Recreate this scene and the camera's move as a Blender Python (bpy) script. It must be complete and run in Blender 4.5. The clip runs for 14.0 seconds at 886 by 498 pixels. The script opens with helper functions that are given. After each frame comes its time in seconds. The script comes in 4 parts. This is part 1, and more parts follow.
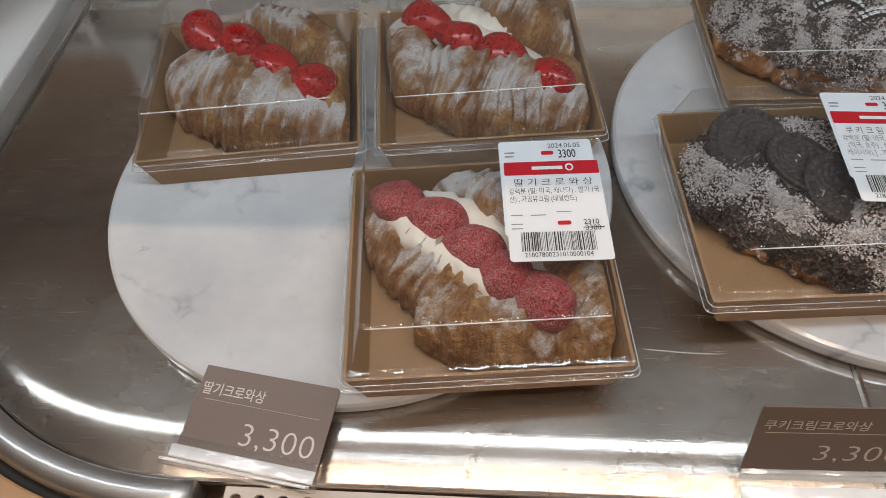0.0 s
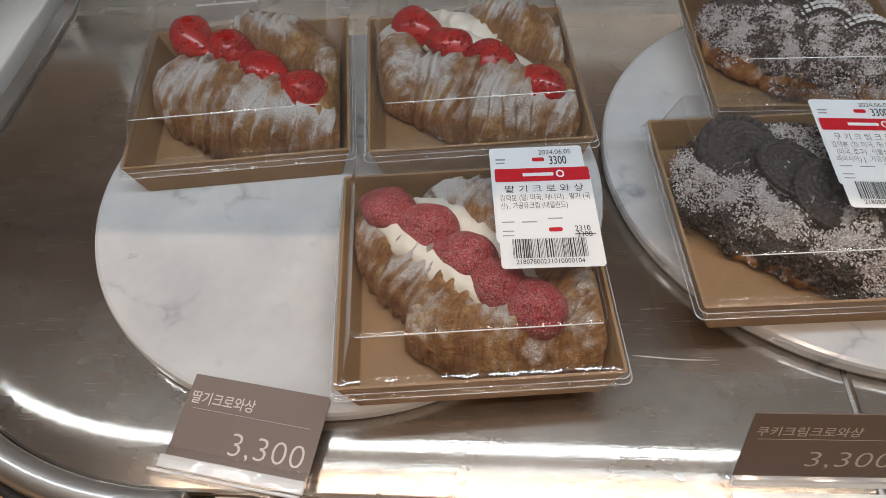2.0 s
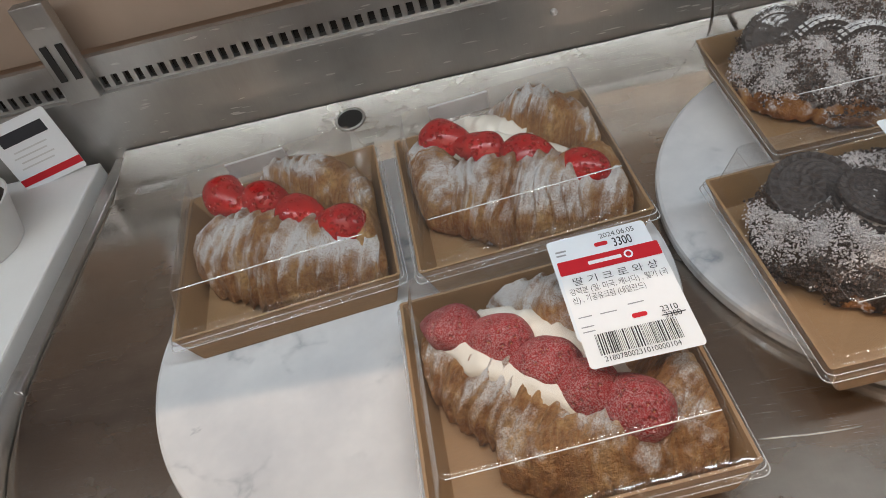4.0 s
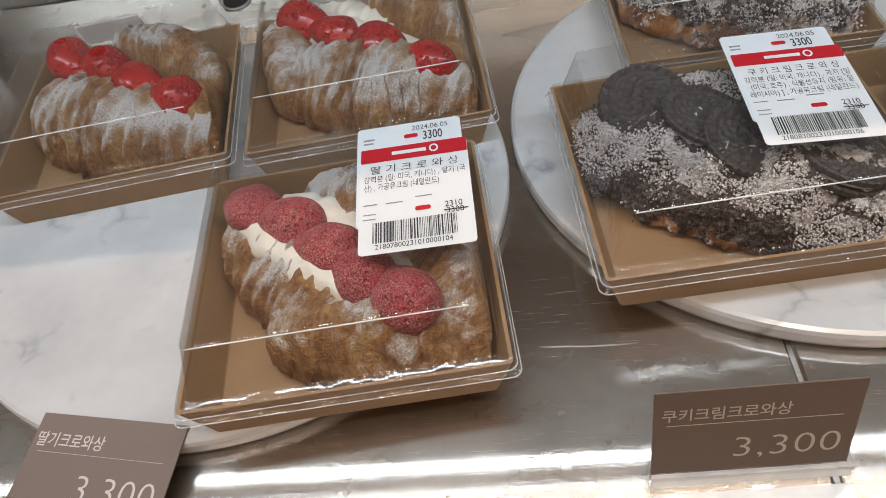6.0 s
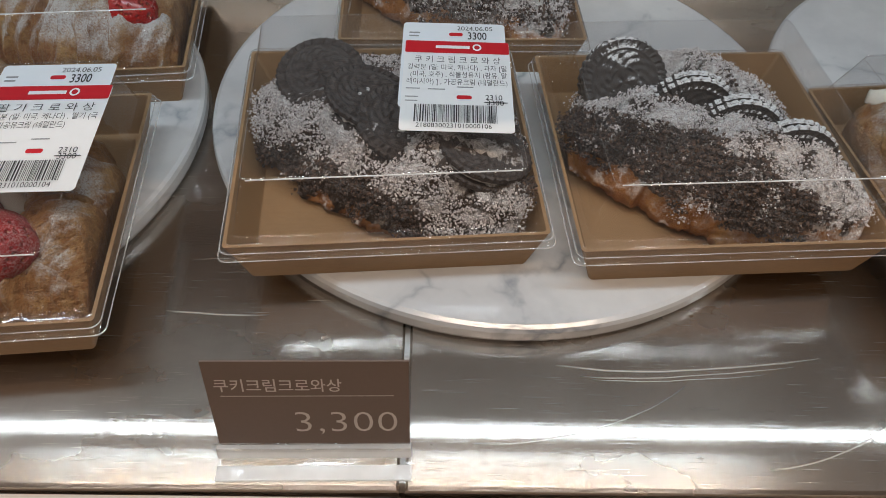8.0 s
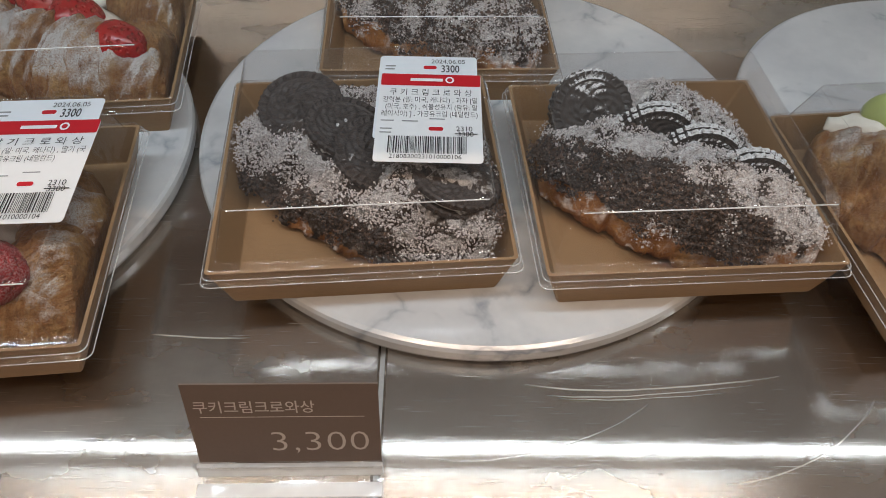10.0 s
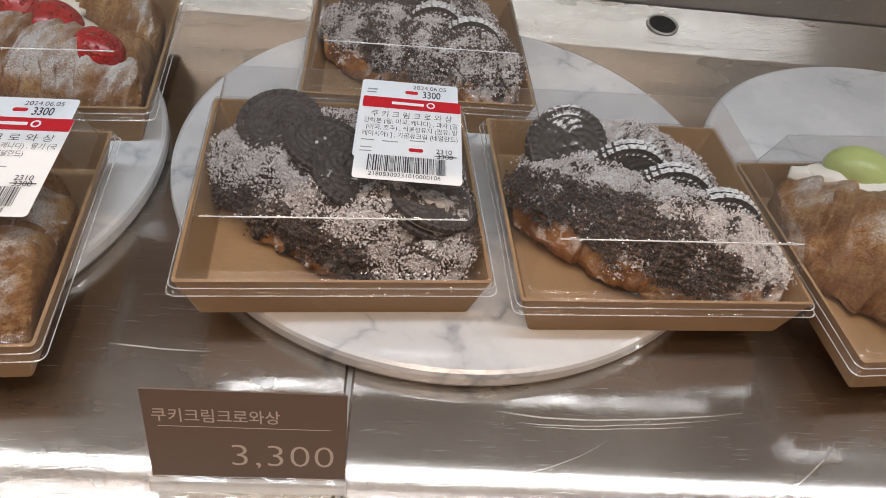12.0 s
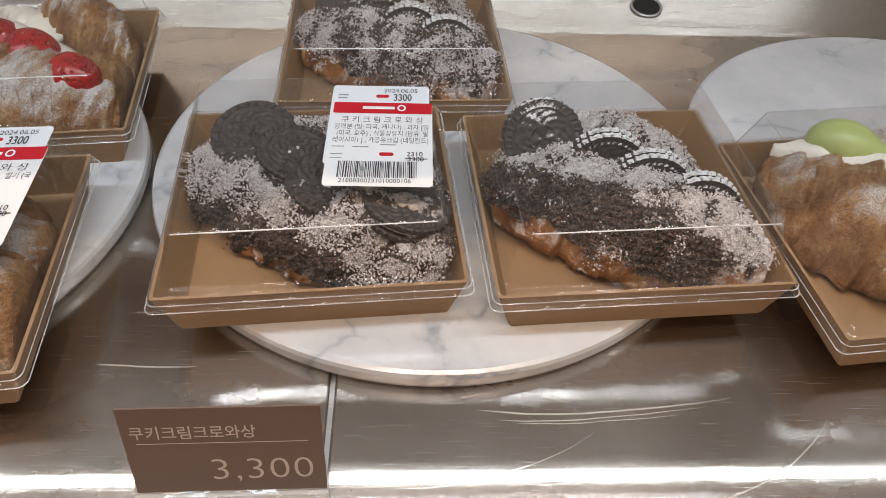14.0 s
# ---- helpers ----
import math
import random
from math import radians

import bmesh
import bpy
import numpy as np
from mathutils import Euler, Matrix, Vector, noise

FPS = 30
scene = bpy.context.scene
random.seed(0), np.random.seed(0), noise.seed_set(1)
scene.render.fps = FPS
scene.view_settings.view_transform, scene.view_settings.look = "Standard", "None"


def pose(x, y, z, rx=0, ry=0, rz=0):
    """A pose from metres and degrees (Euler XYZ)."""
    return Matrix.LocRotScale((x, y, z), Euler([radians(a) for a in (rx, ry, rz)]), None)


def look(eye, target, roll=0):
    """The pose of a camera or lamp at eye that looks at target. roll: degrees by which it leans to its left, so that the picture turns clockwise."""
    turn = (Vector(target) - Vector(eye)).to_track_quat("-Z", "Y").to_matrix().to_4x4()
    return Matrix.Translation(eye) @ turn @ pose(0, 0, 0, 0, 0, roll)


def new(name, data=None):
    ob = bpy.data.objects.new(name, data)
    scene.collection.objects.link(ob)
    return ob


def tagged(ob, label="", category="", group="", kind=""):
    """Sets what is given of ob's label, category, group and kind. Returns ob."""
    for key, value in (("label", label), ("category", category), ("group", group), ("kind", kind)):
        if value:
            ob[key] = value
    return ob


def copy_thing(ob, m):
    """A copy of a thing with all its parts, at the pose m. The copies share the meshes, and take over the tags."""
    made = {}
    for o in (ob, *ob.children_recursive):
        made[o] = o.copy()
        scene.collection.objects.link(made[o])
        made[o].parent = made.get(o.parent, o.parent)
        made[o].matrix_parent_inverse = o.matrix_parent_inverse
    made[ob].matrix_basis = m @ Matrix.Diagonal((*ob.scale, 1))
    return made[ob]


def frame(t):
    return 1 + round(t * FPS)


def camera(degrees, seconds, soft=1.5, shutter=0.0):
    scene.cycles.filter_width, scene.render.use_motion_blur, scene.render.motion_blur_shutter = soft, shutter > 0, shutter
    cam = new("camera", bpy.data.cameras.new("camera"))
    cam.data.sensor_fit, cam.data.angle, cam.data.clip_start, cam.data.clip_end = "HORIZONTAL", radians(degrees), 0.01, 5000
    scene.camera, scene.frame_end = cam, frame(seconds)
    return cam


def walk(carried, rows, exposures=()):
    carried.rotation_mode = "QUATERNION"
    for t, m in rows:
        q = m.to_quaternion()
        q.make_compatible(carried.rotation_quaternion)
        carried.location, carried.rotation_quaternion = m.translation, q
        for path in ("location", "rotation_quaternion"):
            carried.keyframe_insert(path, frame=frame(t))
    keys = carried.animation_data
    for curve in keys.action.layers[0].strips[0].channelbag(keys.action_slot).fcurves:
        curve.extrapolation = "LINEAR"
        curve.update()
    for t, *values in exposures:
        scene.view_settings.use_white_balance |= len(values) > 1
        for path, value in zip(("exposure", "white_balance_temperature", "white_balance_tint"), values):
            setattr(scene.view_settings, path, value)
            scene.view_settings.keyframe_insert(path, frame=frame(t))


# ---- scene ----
cam = camera(63.3, 14.0, soft=0.8)
PATH = [
    (0, (-0.20142, -0.19896, 0.35747), (-0.34757, 1.01936, -1.22188), -4.259),
    (0.5, (-0.20408, -0.19869, 0.35713), (-0.34417, 1.02109, -1.22164), -3.909),
    (1, (-0.20348, -0.1986, 0.35709), (-0.34072, 1.01809, -1.22431), -4.306),
    (1.5, (-0.20298, -0.19803, 0.35818), (-0.33377, 1.02893, -1.21581), -4.011),
    (2, (-0.20261, -0.1973, 0.35658), (-0.31884, 1.03486, -1.21449), -3.257),
    (2.5, (-0.19464, -0.19308, 0.34056), (-0.22876, 1.10745, -1.17846), 1.255),
    (2.8, (-0.203, -0.186, 0.332), (-0.178, 1.140, -1.165), 4.5),
    (3, (-0.20726, -0.18017, 0.3352), (-0.22287, 1.16137, -1.14804), 1.197),
    (3.2, (-0.21377, -0.1765, 0.33938), (-0.39794, 1.28403, -1.01448), -10.963),
    (5.3, (-0.19614, -0.17686, 0.30891), (-0.45849, 1.24413, -1.07382), -20.122),
    (5.5, (-0.19109, -0.17894, 0.30269), (-0.41263, 1.22041, -1.10895), -17.394),
    (6, (-0.12286, -0.18372, 0.29599), (-0.34342, 1.13055, -1.19533), -12.150),
    (6.5, (-0.06563, -0.18972, 0.28519), (-0.22006, 1.13288, -1.20708), -5.114),
    (7, (-0.03021, -0.1863, 0.27788), (-0.09831, 1.13929, -1.21818), -1.220),
    (7.5, (-0.01028, -0.1878, 0.27902), (-0.04187, 1.09907, -1.25166), 0.014),
    (8, (0.00361, -0.18515, 0.27986), (0.03999, 1.09972, -1.25239), 2.213),
    (8.2, (0.00598, -0.18748, 0.28109), (0.04273, 1.12193, -1.23023), 2.394),
    (10.3, (0.01673, -0.19216, 0.29686), (0.04798, 1.12122, -1.21114), 1.540),
    (10.5, (0.01683, -0.19643, 0.29765), (0.04392, 1.11828, -1.20927), 1.283),
    (11, (0.01836, -0.19789, 0.30227), (0.05264, 1.12818, -1.19452), 1.178),
    (11.5, (0.01845, -0.20057, 0.2974), (0.11395, 1.17093, -1.15514), 4.685),
    (12, (0.00827, -0.2007, 0.28328), (0.15874, 1.21904, -1.11732), 8.047),
    (12.5, (0.00721, -0.20247, 0.28286), (0.12458, 1.20452, -1.13369), 6.444),
    (13, (0.01029, -0.19885, 0.28318), (0.14186, 1.19436, -1.14568), 6.553),
    (13.5, (0.00962, -0.19876, 0.28363), (0.12845, 1.19455, -1.14625), 5.865),
    (14, (0.03058, -0.19834, 0.28715), (0.12077, 1.21031, -1.12974), 2.790),
]
walk(cam, [(t, look(eye, target, roll)) for t, eye, target, roll in PATH], [(0.0, 0.03, 6600, 14), (3.2, 0.15, 6700, 14), (5.5, 0.35, 6600, 13), (7.0, -0.03, 6550, 13), (8.0, -0.06, 6500, 12), (10.5, 0.04, 6650, 14), (12.0, 0.33, 6850, 17), (14.0, 0.38, 6850, 17)])

# ---- world and lights ----
world = bpy.data.worlds.new("store_ambience")
scene.world = world
world.use_nodes = True
world.node_tree.nodes["Background"].inputs[0].default_value = (0.62, 0.58, 0.54, 1)
world.node_tree.nodes["Background"].inputs[1].default_value = 0.25


def strip_lamp(name, place, aim, long, wide, power, colour, beam=180):
    data = bpy.data.lights.new(name, "AREA")
    data.shape, data.size, data.size_y, data.energy, data.color = "RECTANGLE", long, wide, power, colour
    ob = new(name, data)
    ob.matrix_world = look(place, aim)
    data.spread = radians(beam)
    return ob


# three ceiling tube rows, two added fills, cool strip under the upper shelf
strip_lamp("ceiling_tube_steep", (-0.1, 0.150, 2.2), (-0.1, -0.060, 0), 2.4, 0.05, 10, (0.94, 0.98, 1.0))
strip_lamp("ceiling_tube_cool", (-0.1, -0.140, 2.2), (-0.1, 0.0, 0), 2.4, 0.04, 4, (0.70, 0.88, 1.0))
strip_lamp("ceiling_tube_warm", (-0.1, -0.465, 2.2), (-0.1, 0.085, 0), 2.4, 0.03, 16, (1.0, 0.77, 0.56))
# unseen fill lamps, added to brighten the shelf and the box fronts
strip_lamp("fill_lamp_far", (-0.1, -1.5, 2.2), (-0.1, 0.1, 0), 2.6, 0.05, 7, (1.0, 0.92, 0.84))
strip_lamp("fill_lamp_farther", (-0.1, -3.2, 2.2), (-0.1, 0.1, 0), 4.0, 0.06, 16, (1.0, 0.82, 0.64))
strip_lamp("shelf_light", (-0.1, 0.06, 0.405), (-0.1, 0.18, 0), 1.5, 0.02, 1.75, (0.76, 0.91, 1.0), 150)


# ---- materials ----
def material(name):
    m = bpy.data.materials.new(name)
    m.use_nodes = True
    m.node_tree.nodes.clear()
    out = m.node_tree.nodes.new("ShaderNodeOutputMaterial")
    return m, m.node_tree, out


def node(tree, kind, **values):
    n = tree.nodes.new("ShaderNode" + kind)
    for key, value in values.items():
        if key in n.inputs:
            n.inputs[key].default_value = value
    return n


def principled(tree, out, colour=None, rough=0.5, metal=0.0, **more):
    b = node(tree, "BsdfPrincipled", Roughness=rough, Metallic=metal)
    if colour:
        b.inputs["Base Color"].default_value = (*colour, 1)
    for key, value in more.items():
        b.inputs[key.replace("_", " ")].default_value = value
    tree.links.new(b.outputs[0], out.inputs[0])
    return b


def coords(tree, stretch=(1, 1, 1), kind="Object"):
    t = node(tree, "TexCoord")
    m = node(tree, "Mapping", Scale=stretch)
    tree.links.new(t.outputs[kind], m.inputs[0])
    return m.outputs[0]


def noise_tex(tree, vec, scale, detail=4.0, rough=0.6):
    n = node(tree, "TexNoise", Scale=scale, Detail=detail, Roughness=rough)
    tree.links.new(vec, n.inputs["Vector"])
    return n.outputs["Fac"]


def ramp(tree, fac, stops):
    r = tree.nodes.new("ShaderNodeValToRGB")
    while len(r.color_ramp.elements) < len(stops):
        r.color_ramp.elements.new(0.5)
    for e, (p, c) in zip(r.color_ramp.elements, stops):
        e.position, e.color = p, (*c, 1) if len(c) == 3 else c
    tree.links.new(fac, r.inputs[0])
    return r.outputs[0]


def blend(tree, fac, a, b, how="MIX"):
    m = tree.nodes.new("ShaderNodeMix")
    m.data_type, m.blend_type = "RGBA", how
    for socket, value in ((m.inputs[0], fac), (m.inputs[6], a), (m.inputs[7], b)):
        if isinstance(value, tuple):
            socket.default_value = (*value, 1)
        elif isinstance(value, float):
            socket.default_value = value
        else:
            tree.links.new(value, socket)
    return m.outputs[2]


def maths(tree, how, a, b=0.0, c=0.0):
    m = tree.nodes.new("ShaderNodeMath")
    m.operation = how
    for socket, value in zip(m.inputs, (a, b, c)):
        if isinstance(value, (int, float)):
            socket.default_value = value
        else:
            tree.links.new(value, socket)
    return m.outputs[0]


def bumped(tree, shader, height, strength, distance):
    b = node(tree, "Bump", Strength=strength, Distance=distance)
    tree.links.new(height, b.inputs["Height"])
    tree.links.new(b.outputs[0], shader.inputs["Normal"])


def arc_scratch(tree, centre, radius, x0, x1, width):
    """A mask of one long curved scratch: part of a circle in the plan, fading at both ends."""
    split = node(tree, "SeparateXYZ")
    wavy = node(tree, "TexNoise", Scale=22.0, Detail=2.0)
    co = coords(tree)
    tree.links.new(co, wavy.inputs["Vector"])
    tree.links.new(co, split.inputs[0])
    dx = maths(tree, "SUBTRACT", split.outputs[0], centre[0])
    dy = maths(tree, "SUBTRACT", split.outputs[1], centre[1])
    r = maths(tree, "SQRT", maths(tree, "ADD", maths(tree, "MULTIPLY", dx, dx), maths(tree, "MULTIPLY", dy, dy)))
    r = maths(tree, "ADD", r, maths(tree, "MULTIPLY_ADD", wavy.outputs["Fac"], 0.003, -0.0015))
    gap = maths(tree, "DIVIDE", maths(tree, "ABSOLUTE", maths(tree, "SUBTRACT", r, radius)), width)
    line = ramp(tree, gap, [(0.2, (1, 1, 1)), (1.0, (0, 0, 0))])
    along = maths(tree, "DIVIDE", maths(tree, "SUBTRACT", split.outputs[0], x0), x1 - x0)
    ends = ramp(tree, along, [(0.0, (0, 0, 0)), (0.15, (1, 1, 1)), (0.7, (0.8, 0.8, 0.8)), (1.0, (0, 0, 0))])
    return maths(tree, "MULTIPLY", line, ends)


def steel_material(name, tone, rough, along=(1, 60, 1), sharp=0.70, arcs=()):
    """Worn brushed steel: a broad brushed sheen with a clearer polished one under it."""
    m, t, out = material(name)
    broad = node(t, "BsdfPrincipled", Metallic=1.0)
    clear = node(t, "BsdfPrincipled", Metallic=1.0)
    fine = noise_tex(t, coords(t, along), 60, 3)
    hair = noise_tex(t, coords(t, (700, 14, 14)), 1.0, 3)
    cloud = noise_tex(t, coords(t), 11, 5)
    blotch = ramp(t, noise_tex(t, coords(t, (1, 1.6, 1)), 8, 5, 0.55), [(0.36, (0, 0, 0)), (0.64, (1, 1, 1))])
    marks = None
    for angle, scale, low in ((0.12, 10, 0.775), (1.45, 9, 0.735), (0.7, 9, 0.74), (-0.4, 8, 0.74)):
        turned = node(t, "Mapping", Rotation=(0, 0, angle), Scale=(4.0, 420, 30))
        t.links.new(coords(t), turned.inputs[0])
        line = ramp(t, noise_tex(t, turned.outputs[0], scale, 2, 0.4), [(low - 0.03, (0, 0, 0)), (low + 0.03, (1, 1, 1))])
        marks = line if marks is None else maths(t, "MAXIMUM", marks, line)
    worn = ramp(t, noise_tex(t, coords(t), 16, 3), [(0.42, (0, 0, 0)), (0.62, (1, 1, 1))])
    marks = maths(t, "MULTIPLY", marks, worn)
    specks = ramp(t, noise_tex(t, coords(t), 330, 2), [(0.76, (0, 0, 0)), (0.80, (1, 1, 1))])
    marks = maths(t, "MAXIMUM", marks, maths(t, "MULTIPLY", specks, worn))
    for centre, radius, x0, x1, width in arcs:
        marks = maths(t, "MAXIMUM", marks, arc_scratch(t, centre, radius, x0, x1, width))
    t.links.new(maths(t, "MULTIPLY_ADD", marks, 0.2, maths(t, "MULTIPLY_ADD", fine, 0.2, rough)), broad.inputs["Roughness"])
    t.links.new(maths(t, "MULTIPLY_ADD", cloud, 0.12, maths(t, "MULTIPLY_ADD", fine, 0.05, 0.05)), clear.inputs["Roughness"])
    dull = tuple(v * 0.74 for v in tone)
    tint = blend(t, maths(t, "MULTIPLY_ADD", marks, 1.2, maths(t, "MULTIPLY_ADD", blotch, -0.06, maths(t, "MULTIPLY_ADD", hair, 0.18, maths(t, "MULTIPLY", cloud, 1.0)))), dull, tuple(min(1.0, v * 1.15) for v in tone))
    mix = t.nodes.new("ShaderNodeMixShader")
    t.links.new(maths(t, "MULTIPLY_ADD", marks, -0.7, maths(t, "MULTIPLY_ADD", blotch, 0.16, sharp - 0.08)), mix.inputs[0])
    height = maths(t, "MULTIPLY_ADD", marks, -0.6, maths(t, "MULTIPLY_ADD", hair, 0.5, maths(t, "MULTIPLY", fine, 0.5)))
    for shader, slot, strength in ((broad, 1, 0.16), (clear, 2, 0.06)):
        t.links.new(tint, shader.inputs["Base Color"])
        bumped(t, shader, height, strength, 0.0006)
        t.links.new(shader.outputs[0], mix.inputs[slot])
    t.links.new(mix.outputs[0], out.inputs[0])
    return m


def marble_material(name, vein=(0.30, 0.32, 0.35), amount=1.0):
    m, t, out = material(name)
    b = principled(t, out, (0.8, 0.8, 0.8), 0.12, IOR=1.6)
    co = coords(t)
    warp = node(t, "TexNoise", Scale=9.0, Detail=6.0)
    t.links.new(co, warp.inputs["Vector"])
    shift = t.nodes.new("ShaderNodeVectorMath")
    shift.operation = "MULTIPLY_ADD"
    shift.inputs[1].default_value = (0.16, 0.16, 0.16)
    t.links.new(warp.outputs["Color"], shift.inputs[0])
    t.links.new(co, shift.inputs[2])
    cells = node(t, "TexVoronoi", Scale=11.0)
    cells.feature = "DISTANCE_TO_EDGE"
    t.links.new(shift.outputs[0], cells.inputs["Vector"])
    veins = ramp(t, cells.outputs["Distance"], [(0.0, (1, 1, 1)), (0.035, (0.25, 0.25, 0.25)), (0.10, (0, 0, 0))])
    broken = ramp(t, noise_tex(t, co, 17, 4), [(0.48, (0, 0, 0)), (0.64, (1, 1, 1))])
    flecks = ramp(t, noise_tex(t, coords(t, (1, 1.7, 1)), 60, 3), [(0.67, (0, 0, 0)), (0.74, (0.55, 0.55, 0.55))])
    mask = maths(t, "MULTIPLY", maths(t, "MULTIPLY", maths(t, "MAXIMUM", veins, flecks), broken), amount)
    ground = ramp(t, noise_tex(t, co, 12, 5), [(0.3, (0.52, 0.53, 0.545)), (0.62, (0.68, 0.68, 0.675))])
    t.links.new(blend(t, mask, ground, vein), b.inputs["Base Color"])
    return m


def kraft_material(name, light, dark):
    m, t, out = material(name)
    b = principled(t, out, light, 0.5)
    fibre = noise_tex(t, coords(t, (1, 5, 5)), 220, 5, 0.75)
    cloud = noise_tex(t, coords(t), 40, 4)
    t.links.new(blend(t, maths(t, "MULTIPLY_ADD", fibre, 0.6, maths(t, "MULTIPLY", cloud, 0.4)), dark, light), b.inputs["Base Color"])
    bumped(t, b, fibre, 0.15, 0.0004)
    return m


def clear_material(name, gloss=1.0, tint=(1, 1, 1), ior=1.5, haze=0.0):
    m, t, out = material(name)
    through_it = node(t, "BsdfTransparent", Color=(*tint, 1))
    shine = node(t, "BsdfGlossy", Roughness=0.06)
    wobble = noise_tex(t, coords(t), 45, 2)
    b = node(t, "Bump", Strength=0.5, Distance=0.002)
    t.links.new(wobble, b.inputs["Height"])
    t.links.new(b.outputs[0], shine.inputs["Normal"])
    facing = node(t, "LayerWeight", Blend=0.5).outputs["Facing"]
    face_on = ((ior - 1) / (ior + 1)) ** 2 * 2
    f = maths(t, "MULTIPLY_ADD", maths(t, "POWER", facing, 4.0), 0.8, face_on)
    mix = t.nodes.new("ShaderNodeMixShader")
    t.links.new(maths(t, "MULTIPLY", f, gloss), mix.inputs[0])
    t.links.new(through_it.outputs[0], mix.inputs[1])
    t.links.new(shine.outputs[0], mix.inputs[2])
    last = mix
    # white diffuse share: painted reflection veil on lids and acrylic, milkiness on seals
    if haze:
        veil = node(t, "BsdfDiffuse", Color=(0.85, 0.85, 0.85, 1))
        last = t.nodes.new("ShaderNodeMixShader")
        t.links.new(maths(t, "MULTIPLY_ADD", noise_tex(t, coords(t), 30, 3), haze, haze * 0.5), last.inputs[0])
        t.links.new(mix.outputs[0], last.inputs[1])
        t.links.new(veil.outputs[0], last.inputs[2])
    t.links.new(last.outputs[0], out.inputs[0])
    return m


def dusting(tree, low, high, cover, patch=22.0, grain=900.0):
    """A mask of fallen powder: on upward faces, in uneven patches, broken into grains."""
    geo = node(tree, "NewGeometry")
    split = node(tree, "SeparateXYZ")
    tree.links.new(geo.outputs["Normal"], split.inputs[0])
    up = ramp(tree, split.outputs[2], [(low, (0, 0, 0)), (high, (1, 1, 1))])
    co = coords(tree)
    patches = ramp(tree, noise_tex(tree, co, patch, 3), [(0.62 - cover, (0, 0, 0)), (0.86 - cover, (1, 1, 1))])
    specks = ramp(tree, noise_tex(tree, co, grain, 3, 0.75), [(0.28, (0.15, 0.15, 0.15)), (0.60, (1, 1, 1))])
    return maths(tree, "MULTIPLY", maths(tree, "MULTIPLY", up, patches), specks)


def pastry_material(name, cover):
    m, t, out = material(name)
    b = principled(t, out, (0.5, 0.25, 0.08), 0.5)
    co = coords(t)
    layers = noise_tex(t, coords(t, (48, 5, 1), "UV"), 1.0, 5)
    base = ramp(t, noise_tex(t, co, 55, 5), [(0.28, (0.18, 0.064, 0.019)), (0.48, (0.40, 0.175, 0.056)), (0.68, (0.70, 0.43, 0.180))])
    crust = blend(t, ramp(t, layers, [(0.42, (0, 0, 0)), (0.62, (0.45, 0.45, 0.45))]), base, (0.58, 0.36, 0.17))
    flakes = ramp(t, noise_tex(t, coords(t, (1, 1, 1)), 430, 4, 0.7), [(0.38, (0.4, 0.4, 0.4)), (0.54, (0, 0, 0))])
    crust = blend(t, flakes, crust, (0.17, 0.062, 0.020))
    mask = dusting(t, 0.25, 0.88, cover + 0.06, 30.0, 1000.0)
    mask = ramp(t, mask, [(0.10, (0, 0, 0)), (0.58, (0.96, 0.96, 0.96))])
    t.links.new(blend(t, mask, crust, (0.82, 0.80, 0.78)), b.inputs["Base Color"])
    t.links.new(maths(t, "MULTIPLY_ADD", mask, 0.4, 0.38), b.inputs["Roughness"])
    height = maths(t, "ADD", maths(t, "MULTIPLY", layers, 0.7), maths(t, "ADD", noise_tex(t, co, 420, 4), maths(t, "MULTIPLY", noise_tex(t, co, 1300, 3), 0.5)))
    bumped(t, b, height, 1.0, 0.0040)
    return m


def berry_material(name, low, high, dust):
    """Strawberry skin with pale seeds; dust: how densely fine sugar grains lie on it."""
    m, t, out = material(name)
    b = principled(t, out, high, 0.25, Subsurface_Weight=0.12)
    b.inputs["Subsurface Radius"].default_value = (0.004, 0.001, 0.001)
    co = coords(t)
    cells = node(t, "TexVoronoi", Scale=300.0)
    t.links.new(co, cells.inputs["Vector"])
    seed = ramp(t, cells.outputs["Distance"], [(0.09, (0.9, 0.9, 0.9)), (0.17, (0, 0, 0))])
    red = ramp(t, noise_tex(t, co, 70, 3), [(0.3, low), (0.7, high)])
    skin = blend(t, seed, red, (0.62, 0.24, 0.07))
    grains = ramp(t, noise_tex(t, co, 1300, 3, 0.7), [(0.64 - 0.22 * dust, (0, 0, 0)), (0.76 - 0.22 * dust, (1, 1, 1))])
    patch = ramp(t, noise_tex(t, co, 60, 3), [(0.30, (0.25, 0.25, 0.25)), (0.62, (1, 1, 1))])
    mask = maths(t, "MULTIPLY", maths(t, "MULTIPLY", grains, patch), 0.48 if dust > 0.1 else 0.0)
    t.links.new(blend(t, mask, skin, (0.84, 0.70, 0.69)), b.inputs["Base Color"])
    t.links.new(maths(t, "MULTIPLY_ADD", mask, 0.5, 0.22 + 0.25 * dust), b.inputs["Roughness"])
    bumped(t, b, maths(t, "MULTIPLY_ADD", mask, 0.4, ramp(t, cells.outputs["Distance"], [(0.0, (0, 0, 0)), (0.45, (1, 1, 1))])), 1.0, 0.0024)
    return m


def plain_material(name, colour, rough, grain=200.0, spread=0.12, bump=0.1):
    m, t, out = material(name)
    b = principled(t, out, colour, rough)
    n = noise_tex(t, coords(t), grain, 4)
    low = tuple(v * (1 - spread) for v in colour)
    high = tuple(min(1.0, v * (1 + spread)) for v in colour)
    t.links.new(blend(t, n, low, high), b.inputs["Base Color"])
    if bump:
        bumped(t, b, n, bump, 0.0006)
    return m


